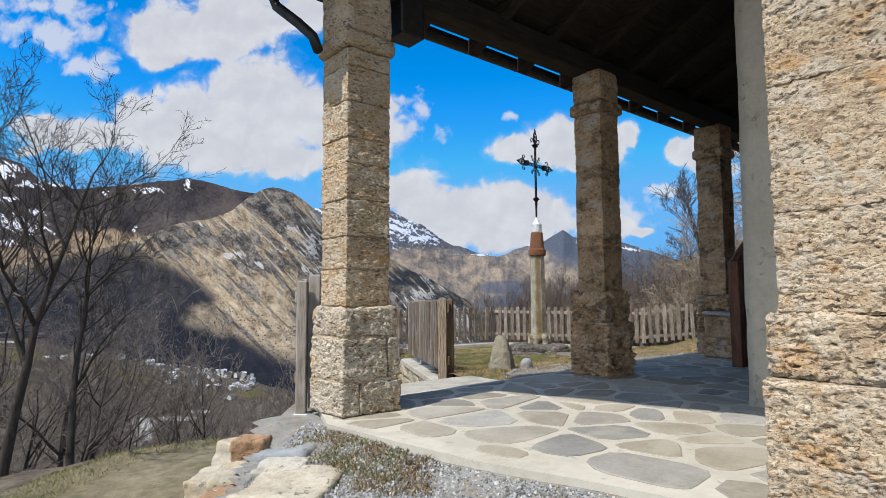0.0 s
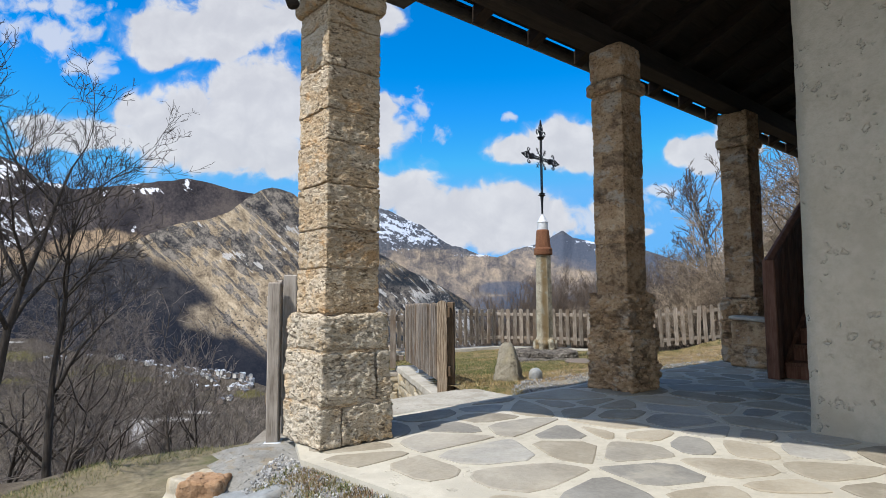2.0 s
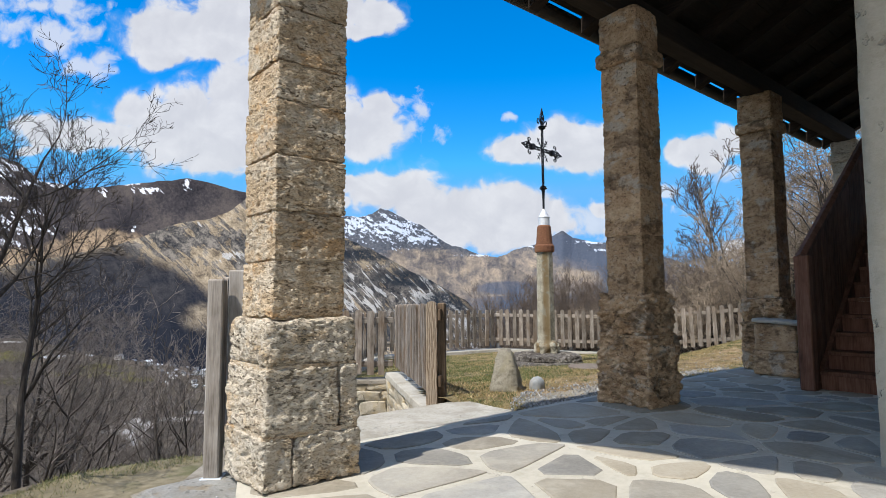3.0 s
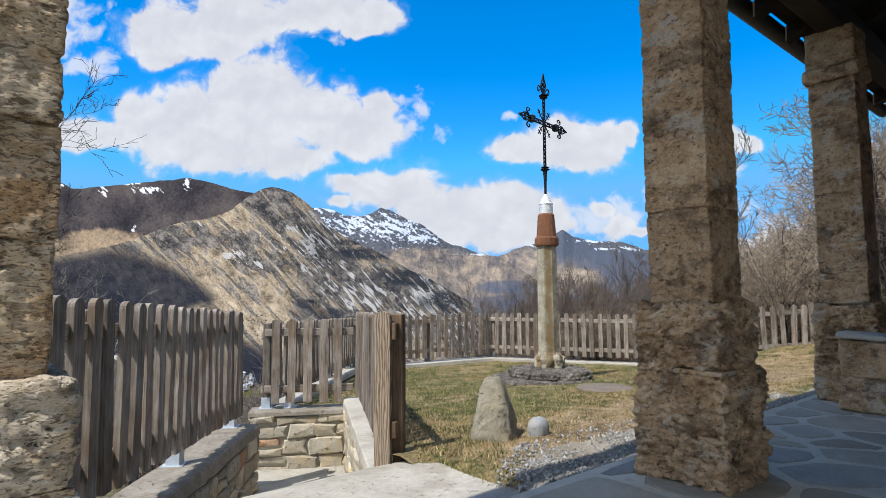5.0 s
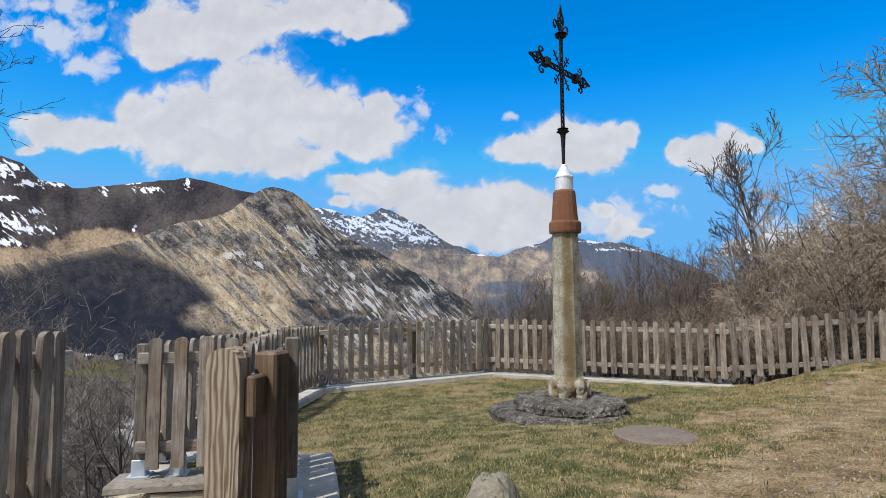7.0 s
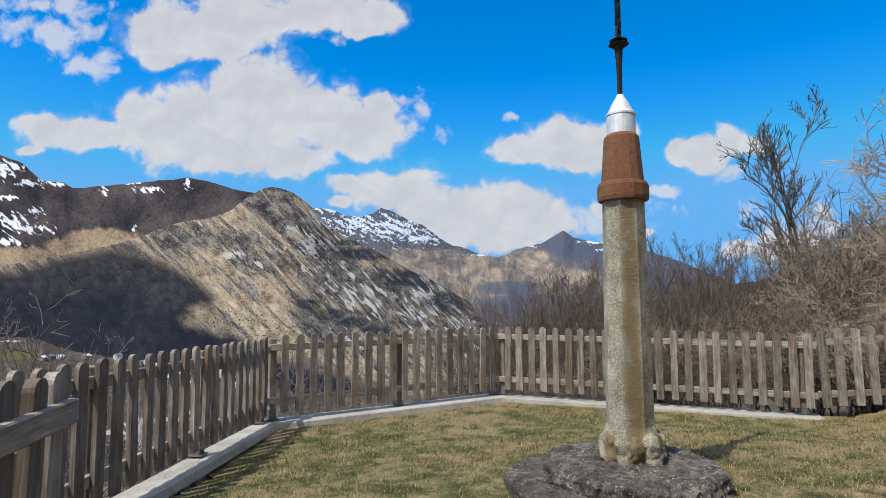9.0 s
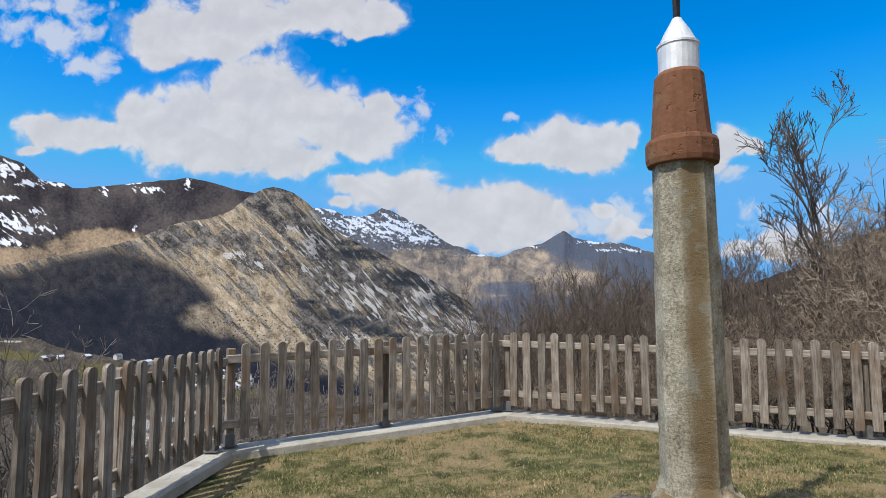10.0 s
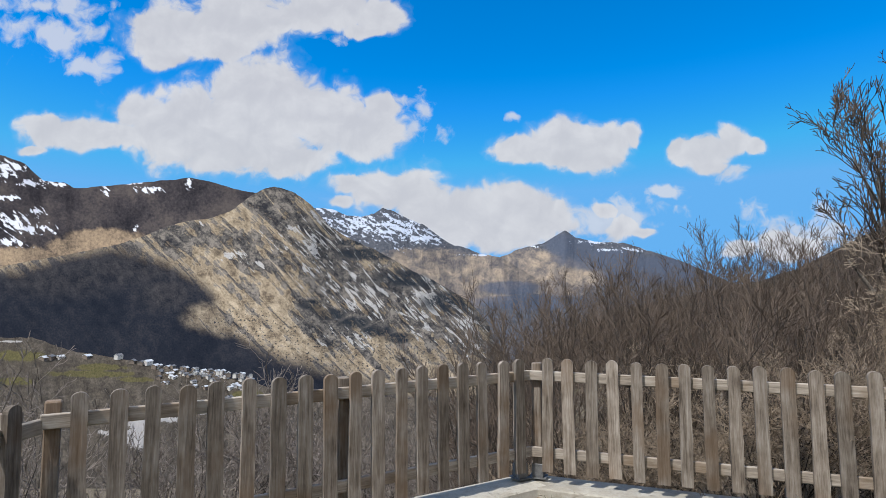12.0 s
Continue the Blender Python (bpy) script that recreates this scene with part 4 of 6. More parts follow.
def country():
    steps_x = sorted({round(c, 2) for c in np.concatenate((np.arange(-12, 20, 0.5), np.arange(20, 60, 2.0), np.arange(60, 420, 12.0), -np.arange(12, 40, 2.0), -np.arange(40, 320, 12.0)))})
    steps_y = sorted({round(c, 2) for c in np.concatenate((np.arange(-6, 26, 0.5), np.arange(26, 70, 2.0), np.arange(70, 430, 12.0), -np.arange(6, 40, 3.0)))})
    verts, faces = [], []
    for lx in steps_x:
        for ly in steps_y:
            x, y = to_world(float(lx), float(ly))
            z = country_height(x, y)
            if inside(x, y, TERRACE):
                z = min(z, -1.6)
            verts.append((x, y, z))
    n = len(steps_y)
    for i in range(len(steps_x) - 1):
        for j in range(n - 1):
            a = i * n + j
            faces.append((a, a + n, a + n + 1, a + 1))
    return mesh_of("ground", verts, faces, HILL)


def hill_look(n, p, rand):
    big, mid, fine = n.noise(p, 0.16, 4.0, 0.6), n.noise(p, 1.5, 5.0, 0.65), n.noise(p, 22.0, 4.0, 0.7)
    col = n.ramp(n.math("MULTIPLY_ADD", fine, 0.45, n.math("MULTIPLY", mid, 0.55)), [(0.36, (0.045, 0.033, 0.022)), (0.5, (0.12, 0.094, 0.064)), (0.64, (0.23, 0.19, 0.135))])
    col = n.mix(n.math("MULTIPLY", n.step(n.math("MULTIPLY_ADD", big, 0.6, n.math("MULTIPLY", mid, 0.4)), 0.52, 0.64), 0.35), col, n.ramp(fine, [(0.3, (0.06, 0.07, 0.02)), (0.7, (0.17, 0.165, 0.06))]))
    return col, n.math("MULTIPLY_ADD", mid, 0.6, fine), 0.05


HILL = surface("hillside_soil", hill_look, 0.95)
TERRACE = [(2.1, 4.9), (1.2, 3.5), (-0.5, 1.0), (-7, -3), (-7, -12), (30, -12), (30, 3), (17.2, 6.3), (15.8, 9.2), (13.4, 13.5), (9.2, 13.9), (5.3, 9.6), (4.6, 8.7)]
tagged(new("ground", country()), "dry hillside falling to the valley, bare soil and sparse grass", "ground", kind="structure")

LAWN_EDGE = [(4.9, 4.5), (4.95, 5.7), (6.3, 8.3), (6.5, 8.8), (5.7, 9.5), (9.4, 13.5), (13.05, 12.95), (15.4, 9.1), (16.9, 6.6), (24, 5.5), (24, 3.5), (14.4, 3.5), (14.4, 4.6)]
tagged(new("lawn", sheet("lawn", LAWN_EDGE, lawn_height, 0.2, LAWN)), "patchy spring lawn, green and straw-coloured", "lawn", kind="structure")
gravel_ground = stone("gravel_ground", (0.16, 0.15, 0.13), (0.26, 0.25, 0.225), (0.38, 0.37, 0.34), 14.0, 0.02, (0.25, 0.20, 0.13), 0.3, 0.0)


def fore_height(x, y):
    """The forecourt: just under the paving's edge, lower away from it."""
    away = 2.17 + 0.187 * (3.97 - y) - x
    return -0.045 - 0.11 * smooth(0.0, 0.55, away) - 0.04 * max(0.0, away - 0.5)


FORECOURT = [(2.5, 4.75), (1.95, 4.75), (1.3, 3.55), (-0.5, 1.0), (-7, -3), (-7, -12), (4.5, -12), (2.9, 1.4), (2.3, 4.0)]
tagged(new("forecourt", sheet("forecourt", FORECOURT, lambda x, y: fore_height(x, y) + 0.012 * noise.noise(Vector((x * 2, y * 2, 0))), 0.08, gravel_ground)), "grey gravel forecourt with weeds", "ground", kind="structure")
DIRT_TRACK = [(-3.0, 9.5), (0.6, 14.6), (3.0, 16.0), (6.3, 16.1), (8.2, 15.6), (5.0, 9.9), (3.0, 7.5), (0.0, 7.0)]
tagged(new("track", sheet("track", DIRT_TRACK, lambda x, y: country_height(x, y) + 0.03, 0.08, DIRT)), "dry tan dirt track with thin grass at its edges", "path", kind="structure")
PASSAGE = [(2.3, 4.6), (5.6, 4.6), (5.6, 5.8), (6.45, 8.5), (5.5, 9.3), (4.9, 8.7)]
tagged(new("passage", sheet("passage", PASSAGE, lambda x, y: -0.10 - 0.85 * smooth(5.6, 8.2, y), 0.1, CONCRETE)), "pale concrete ramp down to the gate", "path", kind="structure")
GRAVEL_STRIP = [(5.2, 4.55), (5.3, 5.0), (5.9, 5.3), (6.7, 5.25), (7.4, 5.1), (8.5, 4.95), (11.0, 5.05), (14.5, 5.2), (14.5, 4.55)]
tagged(new("gravel_strip", sheet("gravel_strip", GRAVEL_STRIP, lambda x, y: lawn_height(x, y) + 0.012, 0.05, stone("gravelly_soil", (0.15, 0.125, 0.09), (0.26, 0.23, 0.18), (0.38, 0.35, 0.30), 9.0, 0.02, (0.22, 0.17, 0.10), 0.3, 0.0))), "strip of pale gravel along the porch", "ground", kind="structure")

# ---- chapel and porch ----
floor = thing("floor", (0, 0, 0), "crazy paving of grey slate flags in pale mortar", "floor", kind="structure")
part("mortar_bed", prism([(4.0, -8.0), (5.6, -8.0), (5.6, 2.2), (14.4, 2.2), (14.4, 4.66), (2.45, 4.66), (2.17, 3.97), (2.26, 3.2), (2.35, 2.5), (2.50, 2.0), (2.64, 1.45)], -0.45, -0.004), MORTAR, floor)

WALL_X, WALL_Y = 5.25, 2.17
chapel = thing("wall_chapel", (WALL_X, WALL_Y, 0), "grey rough-plastered chapel wall", "wall", kind="structure")
bm = rough_block(9.0, 9.0, 6.4, 90, 0.012, 2.0, 0.03, 1.6)
for vert in bm.verts:
    vert.co.x += 0.032 * (vert.co.z + 2.9) if vert.co.x < 0 else 0.0
part("plaster", bm, PLASTER, chapel, at=pose(4.5, -4.5, 2.9), smooth=True)

ROOF_Z, ROOF_Y, PITCH = 3.74, 4.62, 0.48


def roof_height(y):
    return ROOF_Z + PITCH * (ROOF_Y - y)


roof = thing("ceiling_porch", (0, 0, 0), "dark timber underside of the porch roof", "ceiling", kind="structure")
verts, faces = [], []
y = ROOF_Y
while y > -2.0:
    y2 = y - 0.235
    v0 = len(verts)
    for x in (1.62, 13.5):
        verts += [(x, y, roof_height(y) + 0.14), (x, y2 + 0.006, roof_height(y2 + 0.006) + 0.14), (x, y2 + 0.006, roof_height(y2 + 0.006) + 0.17), (x, y, roof_height(y) + 0.17)]
    faces += [(v0, v0 + 4, v0 + 5, v0 + 1), (v0 + 3, v0 + 2, v0 + 6, v0 + 7), (v0, v0 + 3, v0 + 7, v0 + 4), (v0 + 1, v0 + 5, v0 + 6, v0 + 2), (v0, v0 + 1, v0 + 2, v0 + 3), (v0 + 4, v0 + 7, v0 + 6, v0 + 5)]
    y = y2
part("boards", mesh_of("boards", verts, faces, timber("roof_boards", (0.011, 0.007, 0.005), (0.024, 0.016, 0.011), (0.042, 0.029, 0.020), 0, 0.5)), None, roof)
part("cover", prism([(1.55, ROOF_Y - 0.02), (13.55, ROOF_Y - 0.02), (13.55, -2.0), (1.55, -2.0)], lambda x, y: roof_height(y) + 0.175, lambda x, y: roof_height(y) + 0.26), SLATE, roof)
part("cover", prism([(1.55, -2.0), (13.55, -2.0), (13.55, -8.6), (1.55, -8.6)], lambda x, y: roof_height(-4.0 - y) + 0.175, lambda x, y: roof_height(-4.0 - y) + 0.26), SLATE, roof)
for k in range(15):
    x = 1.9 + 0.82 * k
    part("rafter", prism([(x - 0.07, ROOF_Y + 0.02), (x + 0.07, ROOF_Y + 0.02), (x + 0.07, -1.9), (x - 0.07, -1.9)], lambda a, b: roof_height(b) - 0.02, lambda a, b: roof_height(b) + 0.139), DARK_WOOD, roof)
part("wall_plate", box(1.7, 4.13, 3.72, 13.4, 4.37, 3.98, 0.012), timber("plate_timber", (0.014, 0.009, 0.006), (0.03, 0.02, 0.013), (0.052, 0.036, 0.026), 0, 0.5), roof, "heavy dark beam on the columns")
gutter = thing("roof_gutter", (0, 4.74, 3.87), "dark metal half-round gutter along the eaves", "gutter")
verts, faces = [], []
for i, x in enumerate((1.7, 13.5)):
    for r in (0.098, 0.092):
        for k in range(13):
            a = math.pi + math.pi * k / 12
            verts.append((x, r * math.cos(a), r * math.sin(a)))
for k in range(12):
    faces += [(k, k + 1, 26 + k + 1, 26 + k), (13 + k + 1, 13 + k, 39 + k, 39 + k + 1), (k, 13 + k, 13 + k + 1, k + 1), (26 + k + 1, 39 + k + 1, 39 + k, 26 + k)]
faces += [(0, 26, 39, 13), (12, 25, 51, 38)]
part("trough", mesh_of("trough", verts, faces, PIPE), None, gutter)
for k in range(15):
    x = 1.9 + 0.82 * k
    part("bracket", box(x - 0.015, -0.12, -0.012, x + 0.015, 0.085, -0.002), PIPE, gutter)
part("downpipe", mesh_of("downpipe", *tube([(2.0, 0, -0.06), (2.0, 0, -0.22), (2.02, -0.05, -0.33), (2.14, -0.24, -0.52), (2.22, -0.36, -0.66), (2.24, -0.42, -0.80)], 0.045, 12)), PIPE, gutter, "bent dark downpipe", smooth=True)
part("outlet_box", box(2.98, -0.62, -0.48, 3.26, -0.36, -0.08, 0.015), PIPE, gutter, "dark metal box under the eaves")


def column(place, courses, base, shaft, material, foot_material, cap_z, top_z, label, seed, ledge=0.88, foot=0.0, worn=0.014, gap=0.005, fine=52, pits=0.009, joint=0.006, crag=0.011):
    """A square stone column: a stout base, a shaft of ashlar courses, a moulded cap and a block above it."""
    col = thing("column", place, label, "column", "porch columns")
    rnd = random.Random(seed)
    levels = [foot, foot + 0.27, foot + 0.62, ledge]
    for i, (a, b) in enumerate(zip(levels, levels[1:])):
        w = base - 0.015 * i
        cut = rnd.uniform(0.1, 0.2) * (1 if i % 2 else -1)
        if i == 2:
            part("stone", rough_block(w, w, b - a - joint, fine, worn * 1.2, seed + i * 7.1, 0.04, 5.0, pits * 1.6, crag), foot_material, col, at=pose(0, 0, (a + b) / 2), smooth=True)
        else:
            for lo, hi in ((-w / 2, cut - joint / 3), (cut + joint / 3, w / 2)):
                part("stone", rough_block(hi - lo, w, b - a - joint, fine, worn, seed + i * 7.1 + lo, 0.014, 6.0, pits * 1.4, crag), foot_material, col, at=pose((lo + hi) / 2, 0, (a + b) / 2), smooth=True)
        if i < 2:
            part("mortar", box(-w / 2 + 0.014, -w / 2 + 0.014, b - 0.012, w / 2 - 0.014, w / 2 - 0.014, b + 0.012), material, col)
    z = ledge
    while z < cap_z - 0.05:
        h = min(rnd.choice(courses), cap_z - z)
        if cap_z - z - h < 0.12:
            h = cap_z - z
        part("stone", rough_block(shaft + rnd.uniform(-0.006, 0.006), shaft + rnd.uniform(-0.006, 0.006), h - gap, fine, 0.008, seed + z * 3.3, 0.006, 9.0, pits), material, col, at=pose(rnd.uniform(-0.004, 0.004), rnd.uniform(-0.004, 0.004), z + h / 2), smooth=True)
        part("mortar", box(-shaft / 2 + 0.018, -shaft / 2 + 0.018, z - 0.01, shaft / 2 - 0.018, shaft / 2 - 0.018, z + 0.01), material, col)
        z += h
    part("cap", rough_block(shaft + 0.10, shaft + 0.10, 0.15, 30, 0.012, seed + 50, 0.045, 6.0, pits), material, col, at=pose(0, 0, cap_z + 0.075), smooth=True)
    part("stone", rough_block(shaft + 0.03, shaft + 0.03, top_z - cap_z - 0.15, 30, 0.012, seed + 60, 0.03, 6.0, pits), material, col, at=pose(0, 0, (cap_z + 0.15 + top_z) / 2), smooth=True)
    return col


column((2.61, 4.30, 0), (0.22, 0.25, 0.27, 0.31), 0.57, 0.43, TUFA, TUFA_GREY, 3.08, 3.74, "honey-coloured pitted stone column with a stout grey base", 3.0)
column((6.03, 4.165, 0), (0.3, 0.42, 0.55), 0.545, 0.385, TUFA_DARK, TUFA_DARK, 3.2, 3.74, "weathered brown stone column with a bulky worn base", 8.0, 1.0, 0.0, 0.034, -0.006, 52, 0.010, -0.006, 0.05)
column((9.50, 4.28, 0), (0.3, 0.42, 0.5), 0.57, 0.41, TUFA_DARK, TUFA_DARK, 3.2, 3.74, "weathered brown stone column beside the stair", 15.0, 0.95, 0.0, 0.03, -0.006, 34, 0.010, -0.006, 0.05)
column((13.25, 4.25, 0), (0.3, 0.42, 0.5), 0.52, 0.36, TUFA_GREY, TUFA_GREY, 3.35, 3.74, "pale stone column at the far end of the porch", 21.0, 0.95, fine=24)
column((3.10, 0.80, -0.05), (0.45, 0.6), 0.60, 0.47, TUFA_PALE, TUFA_PALE, 3.4, 4.6, "large honey-coloured stone column, cracked and pitted", 27.0, 0.93, 0.0, 0.014, -0.004, 80, 0.008, 0.004)

# ---- stair and trough in the porch ----
stair = thing("wooden_stair", (7.95, 2.84, 0), "dark stained wooden stair with a boarded parapet", "stair")
for k in range(9):
    part("riser", box(0.115 + 0.27 * k, -0.448, 0.19 * k + 0.002, 0.14 + 0.27 * k, 0.448, 0.19 * (k + 1) - 0.042), STAIR_WOOD, stair)
    part("tread", box(0.10 + 0.27 * k, -0.45, 0.19 * (k + 1) - 0.04, 0.42 + 0.27 * k, 0.45, 0.19 * (k + 1), 0.006), STAIR_WOOD, stair)
for y in (-0.5, 0.45):
    bm = bmesh.new()
    prof = [(0.0, 0.0), (0.3, 0.0), (2.75, 1.72), (2.75, 2.02), (2.5, 2.02)]
    a = [bm.verts.new((x, y, z)) for x, z in prof]
    b = [bm.verts.new((x, y + 0.05, z)) for x, z in prof]
    bm.faces.new(a)
    bm.faces.new(b[::-1])
    for i in range(5):
        bm.faces.new((a[i], b[i], b[(i + 1) % 5], a[(i + 1) % 5]))
    bmesh.ops.recalc_face_normals(bm, faces=bm.faces[:])
    part("stringer", bm, STAIR_WOOD, stair)
part("newel_post", box(-0.10, 0.44, 0, 0.04, 0.58, 1.40, 0.012), STAIR_WOOD, stair)
for k in range(22):
    x = 0.06 + 0.13 * k
    z0, z1 = max(0.02, 0.68 * x - 0.12), 1.32 + 0.655 * x
    part("parapet_board", prism([(x, 0.51), (x + 0.122, 0.51), (x + 0.122, 0.535), (x, 0.535)], z0, lambda a, b: 1.30 + 0.655 * a), STAIR_WOOD, stair)
part("handrail", mesh_of("handrail", *tube([(-0.08, 0.52, 1.36), (2.9, 0.52, 3.27)], 0.055, 6)), STAIR_WOOD, stair)
trough = thing("stone_trough", (8.98, 3.98, 0), "old stone trough at the foot of a column", "trough")
part("block", rough_block(0.46, 0.52, 0.30, 16, 0.014, 5.0, 0.03, 5.0), TUFA_DARK, trough, at=pose(0, 0, 0.15), smooth=True)
part("rim", rough_block(0.42, 0.48, 0.34, 16, 0.014, 6.0, 0.03, 5.0), TUFA_DARK, trough, at=pose(0.02, 0, 0.46), smooth=True)
part("slab", rough_block(0.50, 0.54, 0.05, 16, 0.006, 7.0, 0.015, 5.0), CONCRETE, trough, "pale thin stone slab on the trough", at=pose(0.02, 0, 0.655, 4, 0, 6), smooth=True)


# ---- walls under the fences ----
def wall_frame(a, b):
    d = Vector((b[0] - a[0], b[1] - a[1]))
    return d.length, math.degrees(math.atan2(d.y, d.x))


def rubble_face(owner, length, low, high, out, side, seed):
    """Irregular rubble stones on one face of a wall, each with a chipped rim."""
    rnd = random.Random(seed)
    polys, z = [], low
    while z < high - 0.03:
        h = min(rnd.uniform(0.13, 0.22), high - z)
        if high - z - h < 0.06:
            h = high - z
        x = -rnd.uniform(0.0, 0.2)
        while x < length - 0.02:
            w = rnd.uniform(0.2, 0.5)
            a, b = max(0.0, x), min(length, x + w)
            if b - a > 0.05:
                pieces = [(z, z + h)] if h < 0.17 or rnd.random() < 0.75 else [(z, z + h * 0.45), (z + h * 0.47, z + h)]
                for z0, z1 in pieces:
                    g = 0.009
                    corner = lambda px, pz: (px + rnd.uniform(-0.026, 0.026), pz + rnd.uniform(-0.02, 0.02))
                    polys.append([corner(a + g, z0 + g), corner((a + b) / 2, z0 + g), corner(b - g, z0 + g), corner(b - g, (z0 + z1) / 2), corner(b - g, z1 - g), corner((a + b) / 2, z1 - g), corner(a + g, z1 - g), corner(a + g, (z0 + z1) / 2)])
            x += w
        z += h
    for poly in polys:
        cx, cz = sum(p[0] for p in poly) / len(poly), sum(p[1] for p in poly) / len(poly)
        shape = rounded([(x - cx + 0.014 * noise.noise(Vector((x * 9, z * 9, seed))), z - cz + 0.014 * noise.noise(Vector((x * 9, z * 9, seed + 5)))) for x, z in poly], 0)
        verts, faces = slab(shape, 0.0, rnd.uniform(0.055, 0.085), 0.018)
        n = len(shape)
        verts = [(x, y, z - (0.012 if n <= k < 2 * n else 0.0)) for k, (x, y, z) in enumerate(verts)]
        tall = max(v[2] for v in verts)
        verts.append((rnd.uniform(-0.02, 0.02), rnd.uniform(-0.02, 0.02), tall + rnd.uniform(0.004, 0.02)))
        faces = faces[:-1] + [(2 * n + k, 2 * n + (k + 1) % n, 3 * n) for k in range(n)]
        turned = [(x, side * z, y) for x, y, z in verts]
        if side > 0:
            faces = [f[::-1] for f in faces]
        part("stone", mesh_of("stone", turned, faces), ORANGE if rnd.random() < 0.05 else RUBBLE, owner, at=pose(cx, side * out, cz, rnd.uniform(-4, 4), 0, rnd.uniform(-4, 4)))


def wall(name, label, a, b, low, top_a, top_b, width, cap=0.09, stones=0, rows=4, seed=1, side=-1, coping=None):
    length, turn = wall_frame(a, b)
    ob = thing(name, (*a, 0), label, "wall", kind="structure", turn=turn)
    top = lambda x, y: top_a + (top_b - top_a) * x / length
    part("core", prism([(0, -width / 2 + 0.03), (length, -width / 2 + 0.03), (length, width / 2 - 0.03), (0, width / 2 - 0.03)], low, lambda x, y: top(x, y) - cap), MORTAR if stones else CONCRETE, ob)
    n = max(4, int(length / 0.25))
    bm = bmesh.new()
    rings = []
    for i in range(n + 1):
        x = -0.02 + (length + 0.04) * i / n
        wob = 0.012 * noise.noise(Vector((x * 3, seed, 0)))
        z = top(x, 0)
        rings.append([bm.verts.new(p) for p in ((x, -width / 2 - 0.02 + wob, z - cap), (x, width / 2 + 0.02 + wob, z - cap), (x, width / 2 + 0.01 + wob, z - 0.012), (x, width / 2 - 0.005 + wob, z), (x, -width / 2 + 0.005 + wob, z + 0.004 * noise.noise(Vector((x * 5, seed, 3)))), (x, -width / 2 - 0.01 + wob, z - 0.012))])
    for p, q in zip(rings, rings[1:]):
        for k in range(6):
            bm.faces.new((p[k], q[k], q[(k + 1) % 6], p[(k + 1) % 6]))
    bm.faces.new(rings[0])
    bm.faces.new(rings[-1][::-1])
    bmesh.ops.recalc_face_normals(bm, faces=bm.faces[:])
    part("coping", bm, coping or CONCRETE, ob, "concrete coping")
    if stones:
        rubble_face(ob, length, max(low, -1.35), min(top_a, top_b) - cap + 0.01, width / 2 - 0.06, side, seed)
    return ob


wall("wall_left", "rubble retaining wall with a concrete coping under the fence", S1A, S1B, -3.4, -0.12, -0.28, 0.36, 0.10, 1, 4, 6, coping=WORN_CONCRETE)
wall("wall_gate", "rubble stone wall with a concrete coping by the gate", (5.38, 9.30), (6.50, 8.66), -1.30, -0.29, -0.29, 0.34, 0.05, 1, 5, 4, coping=WORN_CONCRETE)
wall("wall_side", "low wall with a pale concrete coping beside the lawn", (6.59, 8.70), (5.09, 5.72), -1.2, -0.20, -0.20, 0.54, 0.08, 1, 5, 9)
wall("kerb_left", "pale concrete kerb under the picket fence", S3A, S3B, -1.6, -0.38, -0.52, 0.28)
wall("kerb_far", "pale concrete kerb under the picket fence", S3B, CORNER, -1.8, -0.52, -0.52, 0.38)
wall("kerb_right", "pale concrete kerb under the picket fence", CORNER, KERB_END, -1.6, -0.52, -0.57, 0.38)


# ---- fences ----
def picket_mesh(height, width, seed):
    """A weathered board with a round top and slightly worn sides."""
    rnd = random.Random(seed)
    out = [(-width / 2, 0.0), (width / 2, 0.0)]
    right = [(width / 2 + rnd.uniform(-0.004, 0.004), height * k / 5) for k in range(1, 5)]
    arc = [(width / 2 * math.cos(math.pi * k / 8), height - width * 0.42 + width * 0.42 * math.sin(math.pi * k / 8)) for k in range(9)]
    left = [(-width / 2 + rnd.uniform(-0.004, 0.004), height * k / 5) for k in range(4, 0, -1)]
    out += right + arc + left
    n, t = len(out), 0.0185
    verts = [(x, -t, z) for x, z in out] + [(x, t, z) for x, z in out]
    faces = [tuple(range(n)), tuple(range(2 * n - 1, n - 1, -1))] + [(i, n + i, n + (i + 1) % n, (i + 1) % n) for i in range(n)]
    mesh = mesh_of("picket", verts, faces, GREY_WOOD)
    return mesh


PICKETS = [picket_mesh(1.00, 0.095 + 0.005 * (k % 3), 40 + k) for k in range(6)]


